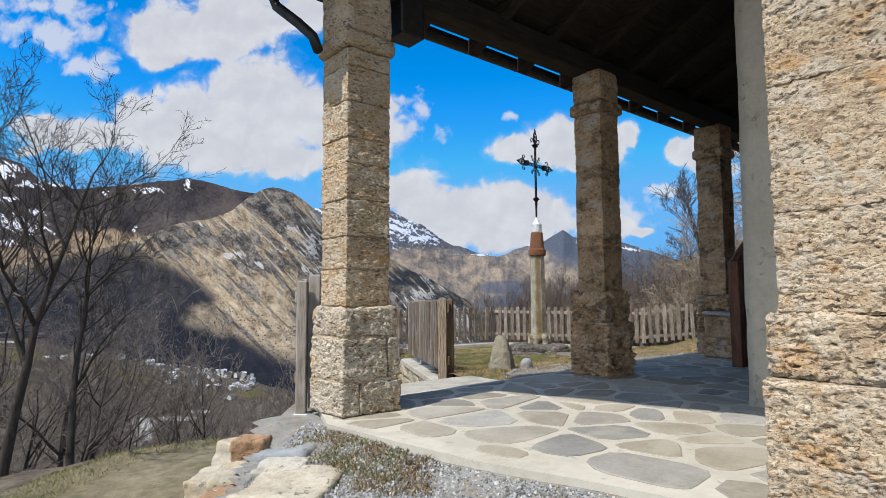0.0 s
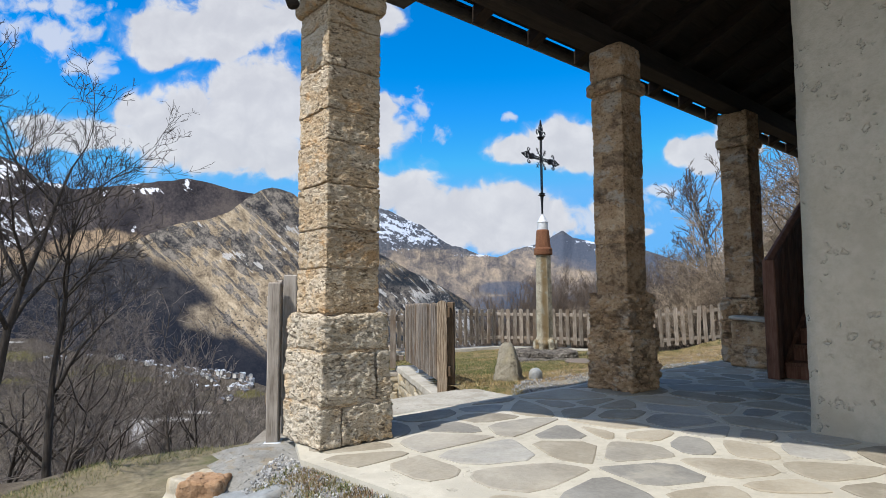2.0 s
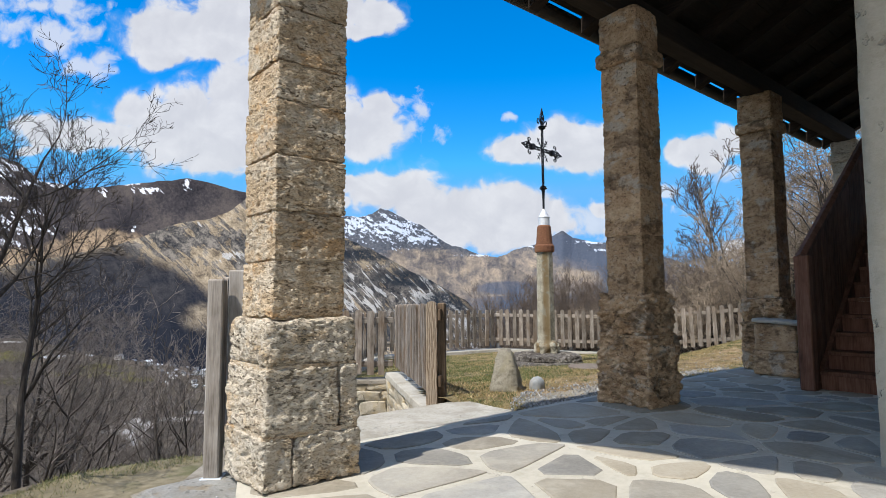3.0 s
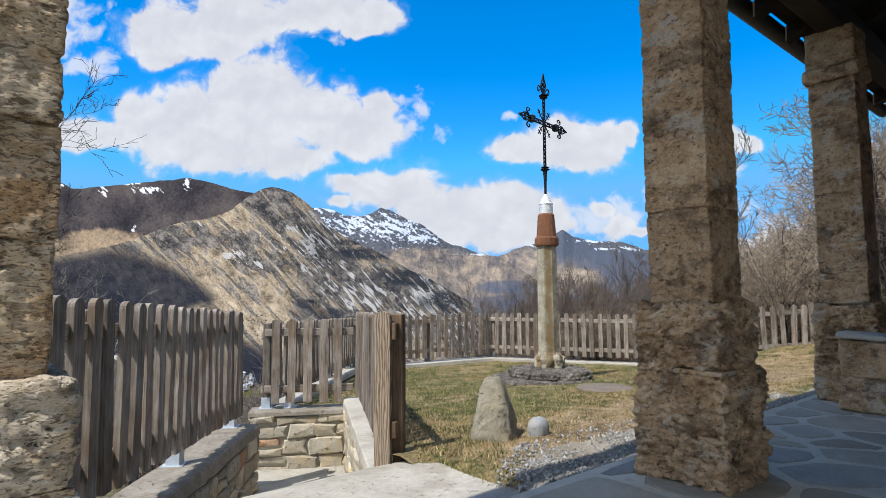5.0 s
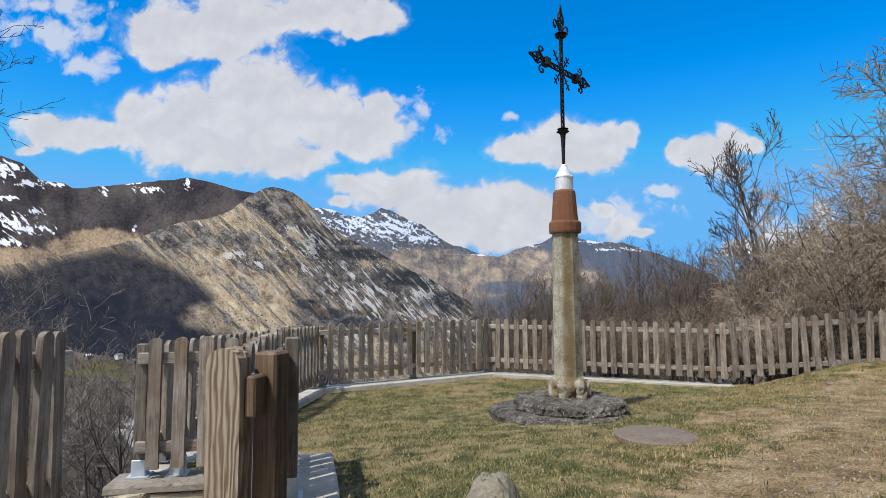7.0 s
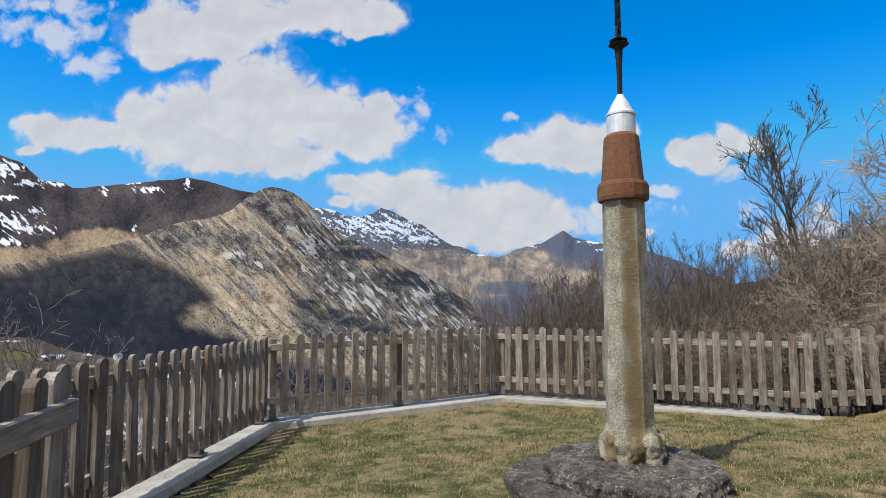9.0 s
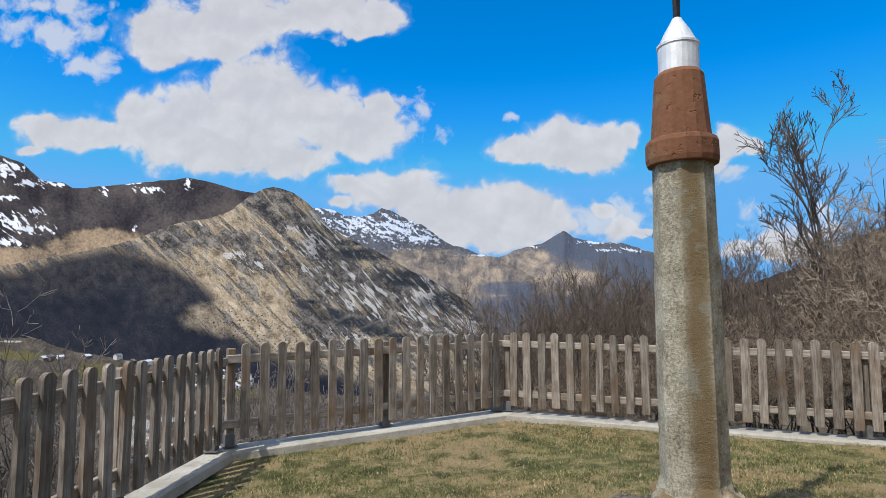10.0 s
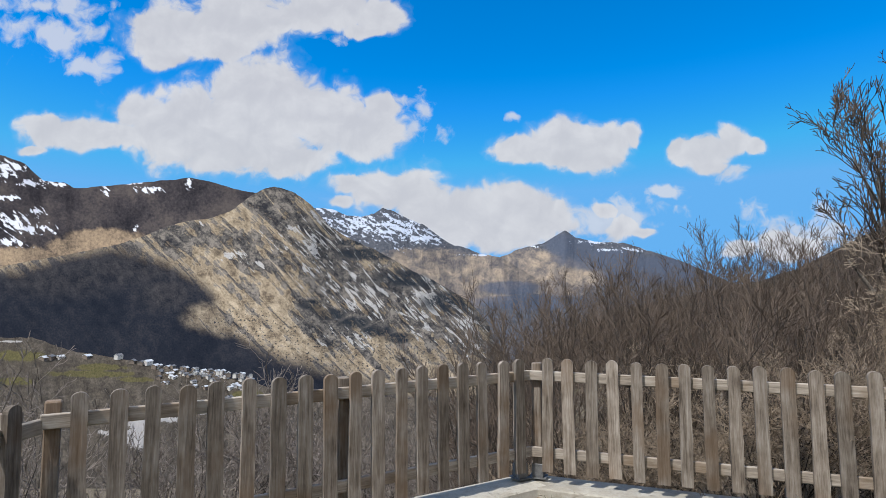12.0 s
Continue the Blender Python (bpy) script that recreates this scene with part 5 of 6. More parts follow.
def fence(a, b, bottom_a, bottom_b, posts, label, foot_a, foot_b, spacing=0.2, start=0.12, seed=1, scale=1.0, stop=0.05, lean=1.0, shoe=None):
    length, turn = wall_frame(a, b)
    ob = thing("picket_fence", (*a, 0), label, "fence", "fence runs on the terrace", turn=turn)
    rnd = random.Random(seed)
    slope = (bottom_b - bottom_a) / length
    x = start
    while x < length - stop:
        z = bottom_a + slope * x
        part("picket", PICKETS[rnd.randrange(6)], GREY_WOOD, ob, at=pose(x + rnd.uniform(-0.012, 0.012), -0.035, z + rnd.uniform(-0.008, 0.008) * lean, rnd.uniform(-1, 1), rnd.uniform(-0.6, 0.6) * lean, rnd.uniform(-2, 2)) @ Matrix.Diagonal((1, 1, scale, 1)))
        x += spacing
    for z in (0.16 * scale, 0.84 * scale):
        bm = bmesh.new()
        ring = []
        for xx in (0.0, length):
            zz = bottom_a + slope * xx + z
            ring.append([bm.verts.new(p) for p in ((xx, -0.019, zz - 0.045), (xx, 0.021, zz - 0.045), (xx, 0.021, zz + 0.045), (xx, -0.019, zz + 0.045))])
        for k in range(4):
            bm.faces.new((ring[0][k], ring[1][k], ring[1][(k + 1) % 4], ring[0][(k + 1) % 4]))
        bm.faces.new(ring[0][::-1])
        bm.faces.new(ring[1])
        bmesh.ops.recalc_face_normals(bm, faces=bm.faces[:])
        bmesh.ops.bevel(bm, geom=bm.edges[:], offset=0.006, segments=1, affect="EDGES")
        part("rail", bm, GREY_RAIL, ob)
    for p in posts:
        foot = foot_a + (foot_b - foot_a) * p / length
        top = bottom_a + slope * p + 0.95 * scale
        post = part("post", box(-0.045, -0.045, foot + 0.06, 0.045, 0.045, top, 0.008), GREY_WOOD, ob, at=pose(p, 0.068, 0))
        part("post_shoe", box(-0.052, -0.052, foot, 0.052, 0.052, foot + 0.13, 0.004), shoe or GALVANISED, post, "dull steel post shoe" if shoe else "galvanised steel post shoe")
        part("shoe_plate", box(-0.08, -0.08, foot + 0.001, 0.08, 0.08, foot + 0.008), shoe or GALVANISED, post)
    return ob


fence(S1A, S1B, 0.075, -0.16, (1.6, 3.0, 4.5), "weathered grey picket fence above the retaining wall", -0.12, -0.28, 0.172, 0.15, 11, 1.05)
run = bpy.data.objects["picket_fence"]
part("end_board", box(0.00, -0.205, -0.02, 0.03, -0.10, 1.16, 0.008), PALE_BOARD, run, "broad weathered end board")
end_foot = part("post", box(-0.125, -0.105, -0.08, -0.035, -0.015, 1.10, 0.008), PALE_BOARD, run)
part("post_shoe", box(-0.140, -0.125, -0.15, -0.020, -0.003, -0.045, 0.004), GALVANISED, end_foot, "galvanised steel post shoe")
part("bolt", mesh_of("bolt", *tube([(-0.085, -0.120, -0.10), (-0.085, -0.134, -0.10)], 0.010, 6)), IRON, end_foot)
part("footing", prism([(-0.22, -0.10), (0.0, -0.14), (0.0, 0.14), (-0.22, 0.16)], -0.6, -0.151), CONCRETE, bpy.data.objects["wall_left"], "pale concrete footing")
fence(S2A, S2B, -0.22, -0.22, (0.02, 0.3), "short weathered picket fence run by the gate", -0.29, -0.29, 0.186, 0.14, 12)
fence(S3A, S3B, -0.27, -0.42, (0.5, 2.0, 3.7, 5.38), "weathered grey picket fence on a concrete kerb", -0.36, -0.50, 0.205, 0.15, 13, shoe=DULL_STEEL)
fence(S3B, CORNER, -0.42, -0.42, (0.06, 1.95, 3.72), "weathered grey picket fence on a concrete kerb", -0.50, -0.50, 0.202, 0.20, 14, 1.03, shoe=DULL_STEEL)
fence(CORNER, KERB_END, -0.42, -0.46, (0.06, 2.15, 4.4), "weathered grey picket fence on a concrete kerb", -0.50, -0.56, 0.196, 0.18, 15, 1.03, shoe=DULL_STEEL)
fence(KERB_END, S6B, -0.44, -0.20, (1.4, 2.55), "leaning old picket fence overgrown by branches", -0.58, -0.40, 0.19, 0.1, 16, 1.05, 0.02, 3.5)
gate = fence(GATE_FAR, GATE_NEAR, -0.10, -0.05, (1.0,), "weathered picket fence panel beside the lawn", -0.20, -0.18, 0.15, 0.1, 17, 0.96)


def bold_look(n, p, rand):
    wave = n.add("ShaderNodeTexWave")
    wave.wave_type, wave.bands_direction = "BANDS", "X"
    n.link(n.vec("MULTIPLY", p, (1.0, 1.0, 0.16)), wave.inputs["Vector"])
    wave.inputs["Scale"].default_value, wave.inputs["Distortion"].default_value = 16.0, 9.0
    wave.inputs["Detail"].default_value, wave.inputs["Detail Scale"].default_value = 2.0, 1.6
    fibre = n.noise(n.vec("MULTIPLY", p, (90.0, 90.0, 3.0)), 1.0, 3.0)
    col = n.ramp(n.math("MULTIPLY_ADD", fibre, 0.35, n.math("MULTIPLY", wave.outputs["Fac"], 0.65)), [(0.15, (0.13, 0.088, 0.055)), (0.4, (0.235, 0.175, 0.118)), (0.8, (0.345, 0.275, 0.20))])
    col = n.mix(n.math("MULTIPLY", n.step(n.noise(p, 2.5, 3.0), 0.45, 0.7), 0.5), col, (0.27, 0.22, 0.17))
    return col, wave.outputs["Fac"], 0.003


BOLD_WOOD = surface("bold_grained_larch", bold_look, 0.85)
end_post = thing("fence_post", (5.065, 6.06, -0.20), "tan larch fence post with bold grain and a round top", "post", turn=-55)
bm = bmesh.new()
bm.from_mesh(picket_mesh(1.14, 0.118, 5))
for vert in bm.verts:
    vert.co.y *= 1.6
part("board", bm, BOLD_WOOD, end_post)
part("rail_end", box(0.061, -0.01, 0.93, 0.10, 0.06, 1.055, 0.006), SHADED_TAN, end_post)
part("rail_end", box(0.061, -0.01, 0.22, 0.10, 0.06, 0.34, 0.006), SHADED_TAN, end_post)
part("post", box(0.045, 0.062, 0.0, 0.125, 0.15, 1.12, 0.008), SHADED_TAN, end_post, "square weathered post behind the board, shade in its colour")


# ---- wayside cross ----
cross = thing("wayside_cross", (10.31, 8.84, -0.30), "wrought iron cross on a stone pillar with a rusty collar", "cross")
bm = lathe([(0.74, -0.14), (0.75, -0.08), (0.765, -0.03), (0.75, 0.0), (0.765, 0.03), (0.75, 0.06), (0.755, 0.085), (0.735, 0.105), (0.70, 0.115), (0.66, 0.12), (0.60, 0.125), (0.54, 0.13), (0.46, 0.135), (0.38, 0.14), (0.30, 0.145), (0.20, 0.15)], 150, False, 0.06, 3)
for vert in bm.verts:
    q = vert.co * 7.0
    lump = noise.noise(q) + 0.7 * noise.noise(q * 2.4) + 0.5 * noise.noise(q * 5.5)
    vert.co += Vector((vert.co.x, vert.co.y, 0.0)).normalized() * 0.03 * lump + Vector((0, 0, 0.022 * lump))
    vert.co.x, vert.co.y = vert.co.x * 0.9, vert.co.y * 0.9
part("plinth", bm, PLINTH, cross, "round dark rough stone plinth with a broken rim", at=pose(-0.03, -0.02, 0))
apron = lathe([(0.80, -0.15), (0.83, -0.05), (0.80, -0.012), (0.72, 0.008), (0.5, 0.01)], 110, False, 0.10, 8)
for vert in apron.verts:
    vert.co.z += 0.015 * noise.noise(vert.co * 9.0) if vert.co.z > -0.1 else 0.0
part("apron", apron, PLINTH, cross, "low broken concrete apron round the plinth", at=pose(-0.12, 0.06, 0))
part("pillar", lathe([(0.215, 0.12), (0.225, 0.24), (0.205, 0.34), (0.186, 0.40), (0.183, 0.9), (0.176, 1.5), (0.168, 2.20), (0.16, 2.21)], 8, True, 0.006, 7), PILLAR, cross, "eight-sided grainy stone pillar with rust stains")
for k, (a, r, s) in enumerate(((-150, 0.165, 1.25), (-95, 0.17, 1.35), (-40, 0.175, 1.3), (15, 0.165, 1.2), (160, 0.165, 1.2), (95, 0.17, 1.2))):
    x, y = r * math.cos(math.radians(a)), r * math.sin(math.radians(a))
    part("carved_foot", rough_block(0.14 * s, 0.15 * s, 0.20 * s, 16, 0.03, 4.0 + 3 * k, 0.05 * s, 9.0), PILLAR, cross, at=pose(x, y, 0.225, 8, 0, a), smooth=True)
bm = lathe([(0.17, 2.185), (0.198, 2.19), (0.205, 2.22), (0.205, 2.31), (0.195, 2.335), (0.172, 2.345), (0.166, 2.40), (0.140, 2.72), (0.122, 2.745), (0.11, 2.75)], 16, False, 0.004, 2)
part("collar", bm, TERRACOTTA, cross, "rusty brown tapered collar")
part("cap", lathe([(0.116, 2.74), (0.116, 2.90), (0.121, 2.905), (0.121, 2.92), (0.105, 2.935), (0.075, 3.0), (0.04, 3.06), (0.028, 3.085), (0.02, 3.09)], 24), ZINC, cross, "pale zinc cap")


def iron(name, paths, radius, parent, at=None, sides=6, label=""):
    verts, faces = [], []
    for path in paths:
        tube(path, radius, sides, verts, faces)
    return part(name, mesh_of(name, verts, faces, IRON), IRON, parent, label, at)


def lily(scale=1.0):
    """A forged lily: a pointed open leaf between two scrolls."""
    paths = []
    for side in (-1, 1):
        leaf = [(side * x * scale, 0, z * scale) for x, z in ((0.0, 0.0), (0.03, 0.08), (0.075, 0.16), (0.065, 0.22), (0.03, 0.28), (0.0, 0.38))]
        curl = [(side * x * scale, 0, z * scale) for x, z in ((0.02, 0.0), (0.06, 0.07), (0.12, 0.13), (0.165, 0.13), (0.185, 0.085), (0.17, 0.04), (0.135, 0.035), (0.125, 0.065))]
        paths += [leaf, curl]
    paths.append([(0, 0, 0), (0, 0, 0.30 * scale)])
    paths += [[(-0.05 * scale, 0, 0.15 * scale), (0.05 * scale, 0, 0.2 * scale)], [(0.05 * scale, 0, 0.15 * scale), (-0.05 * scale, 0, 0.2 * scale)]]
    return paths


def lattice(length, step=0.07, half=0.03):
    paths = [[(-half, 0, 0), (-half, 0, length)], [(half, 0, 0), (half, 0, length)]]
    z, side = 0.0, 1
    while z < length - step:
        paths.append([(-half * side, 0, z), (half * side, 0, z + step)])
        z, side = z + step, -side
    return paths


CY, SWING = 4.34, 8.0
turned = pose(0, 0, 0, 0, 0, SWING)
iron("rod", [[(0, 0, 3.05), (0, 0, 3.30), (0, 0, 3.52)]], [0.022, 0.026, 0.04], cross)
part("knop", lathe([(0.03, 3.47), (0.05, 3.50), (0.085, 3.52), (0.05, 3.54), (0.075, 3.555), (0.045, 3.57)], 12), IRON, cross)
iron("shaft", lattice(1.28), 0.013, cross, pose(0, 0, 3.55, 0, 0, SWING))
part("knop", lathe([(0.045, 4.78), (0.075, 4.80), (0.05, 4.815), (0.085, 4.835), (0.045, 4.86)], 12), IRON, cross)
iron("lily", lily(), 0.013, cross, pose(0, 0, 4.85, 0, 0, SWING))
for side in (-1, 1):
    iron("arm", lattice(0.36), 0.013, cross, turned @ pose(0, 0, CY, 0, 90 * side, 0))
    part("arm_knop", box(-0.05, -0.05, -0.06, 0.05, 0.05, 0.06, 0.015), IRON, cross, at=turned @ pose(side * 0.38, 0, CY))
    iron("lily", lily(0.92), 0.013, cross, turned @ pose(side * 0.42, 0, CY, 0, 90 * side, 0))
for k in range(4):
    sx, sz = (1, 1, -1, -1)[k], (1, -1, 1, -1)[k]
    ray = [[(0.03 * sx, 0, 0.03 * sz), (0.15 * sx, 0, 0.17 * sz)], [(0.15 * sx, 0, 0.17 * sz), (0.12 * sx, 0, 0.22 * sz)], [(0.15 * sx, 0, 0.17 * sz), (0.19 * sx, 0, 0.15 * sz)], [(0.15 * sx, 0, 0.17 * sz), (0.19 * sx, 0, 0.22 * sz)], [(0.10 * sx, 0, 0.11 * sz), (0.08 * sx, 0, 0.16 * sz)], [(0.10 * sx, 0, 0.11 * sz), (0.15 * sx, 0, 0.10 * sz)]]
    iron("ray", ray, 0.009, cross, turned @ pose(0, 0, CY), 4)

# ---- stones on the lawn ----
standing = thing("standing_stone", (6.08, 5.92, -0.12), "pointed grey lichened boulder on the grass", "boulder")
bm = rough_block(0.40, 0.36, 0.54, 24, 0.035, 3.0, 0.09, 4.5)
for vert in bm.verts:
    k = (vert.co.z + 0.26) / 0.52
    f = 1.0 - 0.74 * max(0.0, k - 0.12) ** 1.35
    vert.co.x, vert.co.y = vert.co.x * f + 0.05 * k, vert.co.y * f + 0.03 * k
part("body", bm, BOULDER, standing, at=pose(0, 0, 0.22, 0, 0, 30), smooth=True)
pebble = thing("round_stone", (6.38, 5.72, -0.10), "small round pale grey stone", "stone")
part("body", rough_block(0.19, 0.16, 0.24, 16, 0.008, 6.0, 0.08, 5.0), PEBBLE, pebble, at=pose(0, 0, 0.02), smooth=True)
cover = thing("manhole_cover", (9.53, 7.22, lawn_height(9.53, 7.22) + 0.005), "round rusty-grey cover set in the lawn", "manhole cover")
part("disc", lathe([(0.38, -0.05), (0.38, 0.015), (0.36, 0.026), (0.3, 0.026)], 40, False, 0.008), stone("cover_stone", (0.10, 0.08, 0.062), (0.165, 0.13, 0.10), (0.24, 0.20, 0.16), 6.0, 0.006), cover)


# ---- trees ----
def bare_tree(name, seed, height, girth, limbs, levels, spread=0.55, lean=(0.0, 0.0), bark=None, twig=None, stems=1, droop=0.0, fine=1.0, thin=0.0028, crook=1.0):
    """A leafless tree: tapering trunk and limbs in one mesh, branches and twigs in another."""
    rnd = random.Random(seed)
    wood, spray = ([], []), ([], [])

    def grow(p, d, length, r, level):
        count = (8, 6, 5, 3, 2)[level]
        points, radii = [p.copy()], [r]
        wander = (0.10, 0.20, 0.26, 0.32, 0.32)[level] * crook
        kids = []
        for k in range(count):
            d = (d + Vector((rnd.gauss(0, wander), rnd.gauss(0, wander), rnd.gauss(0, wander) + (0.10 - droop if level else 0.06)))).normalized()
            p = p + d * length / count
            points.append(p.copy())
            radii.append(max(r * (1 - 0.82 * (k + 1) / count), thin))
            if level < levels and (k + 1) / count > (0.28 if level == 0 else 0.2):
                kids.append((p.copy(), d.copy(), radii[-1], (k + 1) / count))
        tube(points, radii, (7, 5, 4, 3, 3)[level], *(wood if level < 2 else spray), cap=False)
        if level < levels:
            number = (limbs, max(3, int(limbs * 0.75)), 6, 5)[level]
            for _ in range(int(number * (fine if level > 1 else 1))):
                q, way, rr, along = rnd.choice(kids)
                side = way.cross(Vector((rnd.uniform(-1, 1), rnd.uniform(-1, 1), rnd.uniform(-1, 1)))).normalized()
                turn = rnd.uniform(0.6, 1.25) * spread * 1.6
                grow(q, (way * math.cos(turn) + side * math.sin(turn)).normalized(), length * rnd.uniform(0.38, 0.62) * (1.15 - 0.45 * along), max(min(rr * 0.75, r * 0.5), thin * 1.1), level + 1)

    for s in range(stems):
        off = Vector((rnd.uniform(-1, 1), rnd.uniform(-1, 1), 0)) * (0.35 if stems > 1 else 0)
        tilt = Vector((lean[0] + rnd.gauss(0, 0.22 if stems > 1 else 0.04), lean[1] + rnd.gauss(0, 0.22 if stems > 1 else 0.04), 1)).normalized()
        grow(off + Vector((0, 0, -0.3)), tilt, height * rnd.uniform(0.8, 1.0), girth, 0)
    return mesh_of(name + "_trunk", *wood, bark or BARK), mesh_of(name + "_crown", *spray, twig or TWIG)


def plant(meshes, place, turn, size, label, group, tilt=0.0):
    ob = thing("leafless_tree", place, label, "tree", group, turn=turn)
    ob.scale = (size, size, size)
    part("trunk", meshes[0], None, ob, smooth=True)
    part("crown", meshes[1], None, ob)
    return ob


big = [bare_tree("valley_tree", 5, 9.5, 0.15, 11, 4, 0.60, (0.06, -0.02), None, TWIG_GREY, fine=1.2, crook=0.75), bare_tree("valley_tree", 12, 9.5, 0.13, 11, 4, 0.55, (-0.03, 0.0), None, TWIG_GREY, fine=1.1, crook=0.75)]
near = [bare_tree("track_tree", 7, 8.6, 0.135, 11, 4, 0.50, (0.16, -0.13), None, TWIG_DARK, fine=0.8, thin=0.005, crook=0.7), bare_tree("track_tree", 19, 7.4, 0.11, 13, 4, 0.46, (-0.04, 0.02), None, TWIG_DARK, fine=0.9, thin=0.0045, crook=0.7), bare_tree("track_tree", 23, 8.5, 0.2, 8, 4, 0.62, (0.02, -0.01), None, TWIG_DARK, fine=0.7, thin=0.006, crook=0.8)]
for x, y, turn, size, kind in ((0.81, 16.8, 0, 1.0, 0), (2.29, 17.41, 10, 1.0, 1), (-1.3, 18.2, 40, 1.0, 2), (-5.5, 13.4, 200, 1.0, 2)):
    plant(near[kind], (x, y, country_height(x, y) - 0.1), turn, size, "tall leafless tree with dark spreading branches beside the track", "trees beside the track")
for x, y, turn, size, kind in ((3.35, 28.5, 70, 1.2, 1), (0.2, 26.5, 130, 1.25, 0), (3.0, 25.5, 20, 0.75, 0), (1.6, 30.0, 240, 1.25, 0), (4.4, 33.0, 160, 1.0, 1), (2.4, 33.5, 80, 1.2, 1)):
    plant(big[kind], (x, y, country_height(x, y) - 0.1), turn, size, "tall leafless tree with fine grey twigs", "trees on the slope")

pale = [bare_tree("pale_tree", 31, 8.2, 0.17, 9, 4, 0.36, (-0.06, 0.05), timber("pale_bark", (0.05, 0.042, 0.034), (0.16, 0.138, 0.115), (0.33, 0.295, 0.25), 2, 0.8, 0.01), TWIG, fine=0.85, thin=0.009, crook=0.55)]
for x, y, turn, size in ((28.87, 14.02, 130, 1.1), (31.2, 12.0, 70, 0.72)):
    plant(pale[0], (x, y, country_height(x, y) - 0.2), turn, size, "pale leafless tree with upright twigs", "trees behind the fence")

bush = [bare_tree("bush", 51 + k, 4.3, 0.05, 7, 3, 0.62, (0, 0), None, TWIG_PALE if k == 0 else TWIG_BUD, stems=7, fine=1.5, thin=0.0055) for k in range(2)]
for x, y, turn, size, kind in ((18.6, 7.6, 0, 0.95, 0), (20.2, 6.0, 80, 1.25, 0), (17.9, 5.2, 160, 1.1, 1), (21.5, 8.4, 230, 0.85, 1), (23.5, 7.0, 300, 1.4, 0), (19.6, 9.2, 120, 0.8, 1), (22.0, 4.2, 30, 1.4, 1), (17.3, 7.6, 210, 0.6, 1), (16.5, 8.6, 330, 0.5, 0), (24.5, 9.5, 45, 0.9, 1), (26.0, 6.5, 140, 1.5, 0), (25.5, 3.5, 190, 1.6, 1), (19.0, 3.6, 250, 1.2, 0), (20.8, 7.2, 310, 1.15, 1), (22.6, 9.6, 15, 1.0, 0), (18.2, 9.0, 95, 0.7, 1), (24.0, 5.2, 60, 1.5, 1), (28.0, 9.0, 200, 1.4, 1), (27.5, 11.5, 280, 1.1, 1), (24.8, 11.6, 340, 0.95, 0)):
    z = lawn_height(x, y) if inside(x, y, LAWN_EDGE) else country_height(x, y)
    plant(bush[kind], (x, y, z - 0.1), turn, size, "dense leafless bush with pale budding twigs", "bushes behind the fence")

rnd = random.Random(17)
for k in range(22):
    t, off = k / 21, rnd.uniform(0.9, 3.4)
    x, y = CORNER[0] + (S6B[0] - CORNER[0]) * t + 0.86 * off, CORNER[1] + (S6B[1] - CORNER[1]) * t + 0.51 * off
    plant(bush[1], (x, y, country_height(x, y) - 0.1), rnd.uniform(0, 360), rnd.uniform(0.32, 0.5), "low tangled leafless shrub behind the fence", "bushes behind the fence")

young = [bare_tree("young_tree", 71 + k, 5.0, 0.055, 9, 3, 0.38, (0.03, 0), None, TWIG, stems=2, fine=1.25, thin=0.0055, crook=0.5) for k in range(4)]
grey = [bare_tree("slope_tree", 91 + k, 5.0, 0.05, 8, 3, 0.45, (0.03, 0), None, TWIG_GREY, stems=2, fine=1.0, thin=0.006, crook=0.6) for k in range(3)]
rnd = random.Random(4)
placed = 0
while placed < 190:
    ly = 19.5 + 60 * rnd.random() ** 1.4
    lx = ly * rnd.uniform(0.03, 0.86)
    x, y = to_world(lx, ly)
    if inside(x, y, TERRACE) or inside(x, y, [(12.4, 13.6), (13.6, 14.6), (16.8, 9.6), (18.6, 6.2), (16, 5)]):
        continue
    u = 7.84 + 10.1 * (lx - 0.6) / (ly - 8)
    aim = np.interp(u, [8.2, 8.8, 9.5, 10.5, 12.0, 14.0, 16.0], [7.2, 6.5, 5.75, 5.45, 5.3, 5.1, 4.9]) + rnd.uniform(-0.35, 0.6)
    z = country_height(x, y)
    tall = 1.1 + (5.24 - aim) / 10.1 * (ly - 8) - z
    if tall < 1.6:
        continue
    plant(young[rnd.randrange(4)], (x, y, z - 0.1), rnd.uniform(0, 360), min(tall, 8.0) / 4.6, "slender leafless tree in a brown thicket", "thicket behind the fence")
    placed += 1
placed = 0
while placed < 95:
    ly = 24 + 95 * rnd.random() ** 1.3
    lx = ly * rnd.uniform(-0.95, 0.06)
    x, y = to_world(lx, ly)
    z = country_height(x, y)
    aim = 6.55 + rnd.uniform(-0.1, 0.9)
    tall = 1.1 + (5.24 - aim) / 10.1 * (ly - 3) - z
    if tall < 1.5:
        continue
    plant(grey[rnd.randrange(3)], (x, y, z - 0.1), rnd.uniform(0, 360), min(tall, 9.0) / 4.6, "slender leafless tree on the slope below", "thicket on the slope")
    placed += 1


# ---- village in the valley ----
def bench_place(u, v):
    top = interp(u, [(-4.0, 5.9), (0.0, 5.98), (0.6, 5.98), (1.2, 6.2), (2.0, 6.33), (3.0, 6.5), (4.4, 6.75), (5.2, 6.95), (6.5, 7.0), (9.4, 7.2)])
    s = max(0.0, (v - top) / (10.5 - top))
    return far_point(u, v, 1150 - 730 * s)


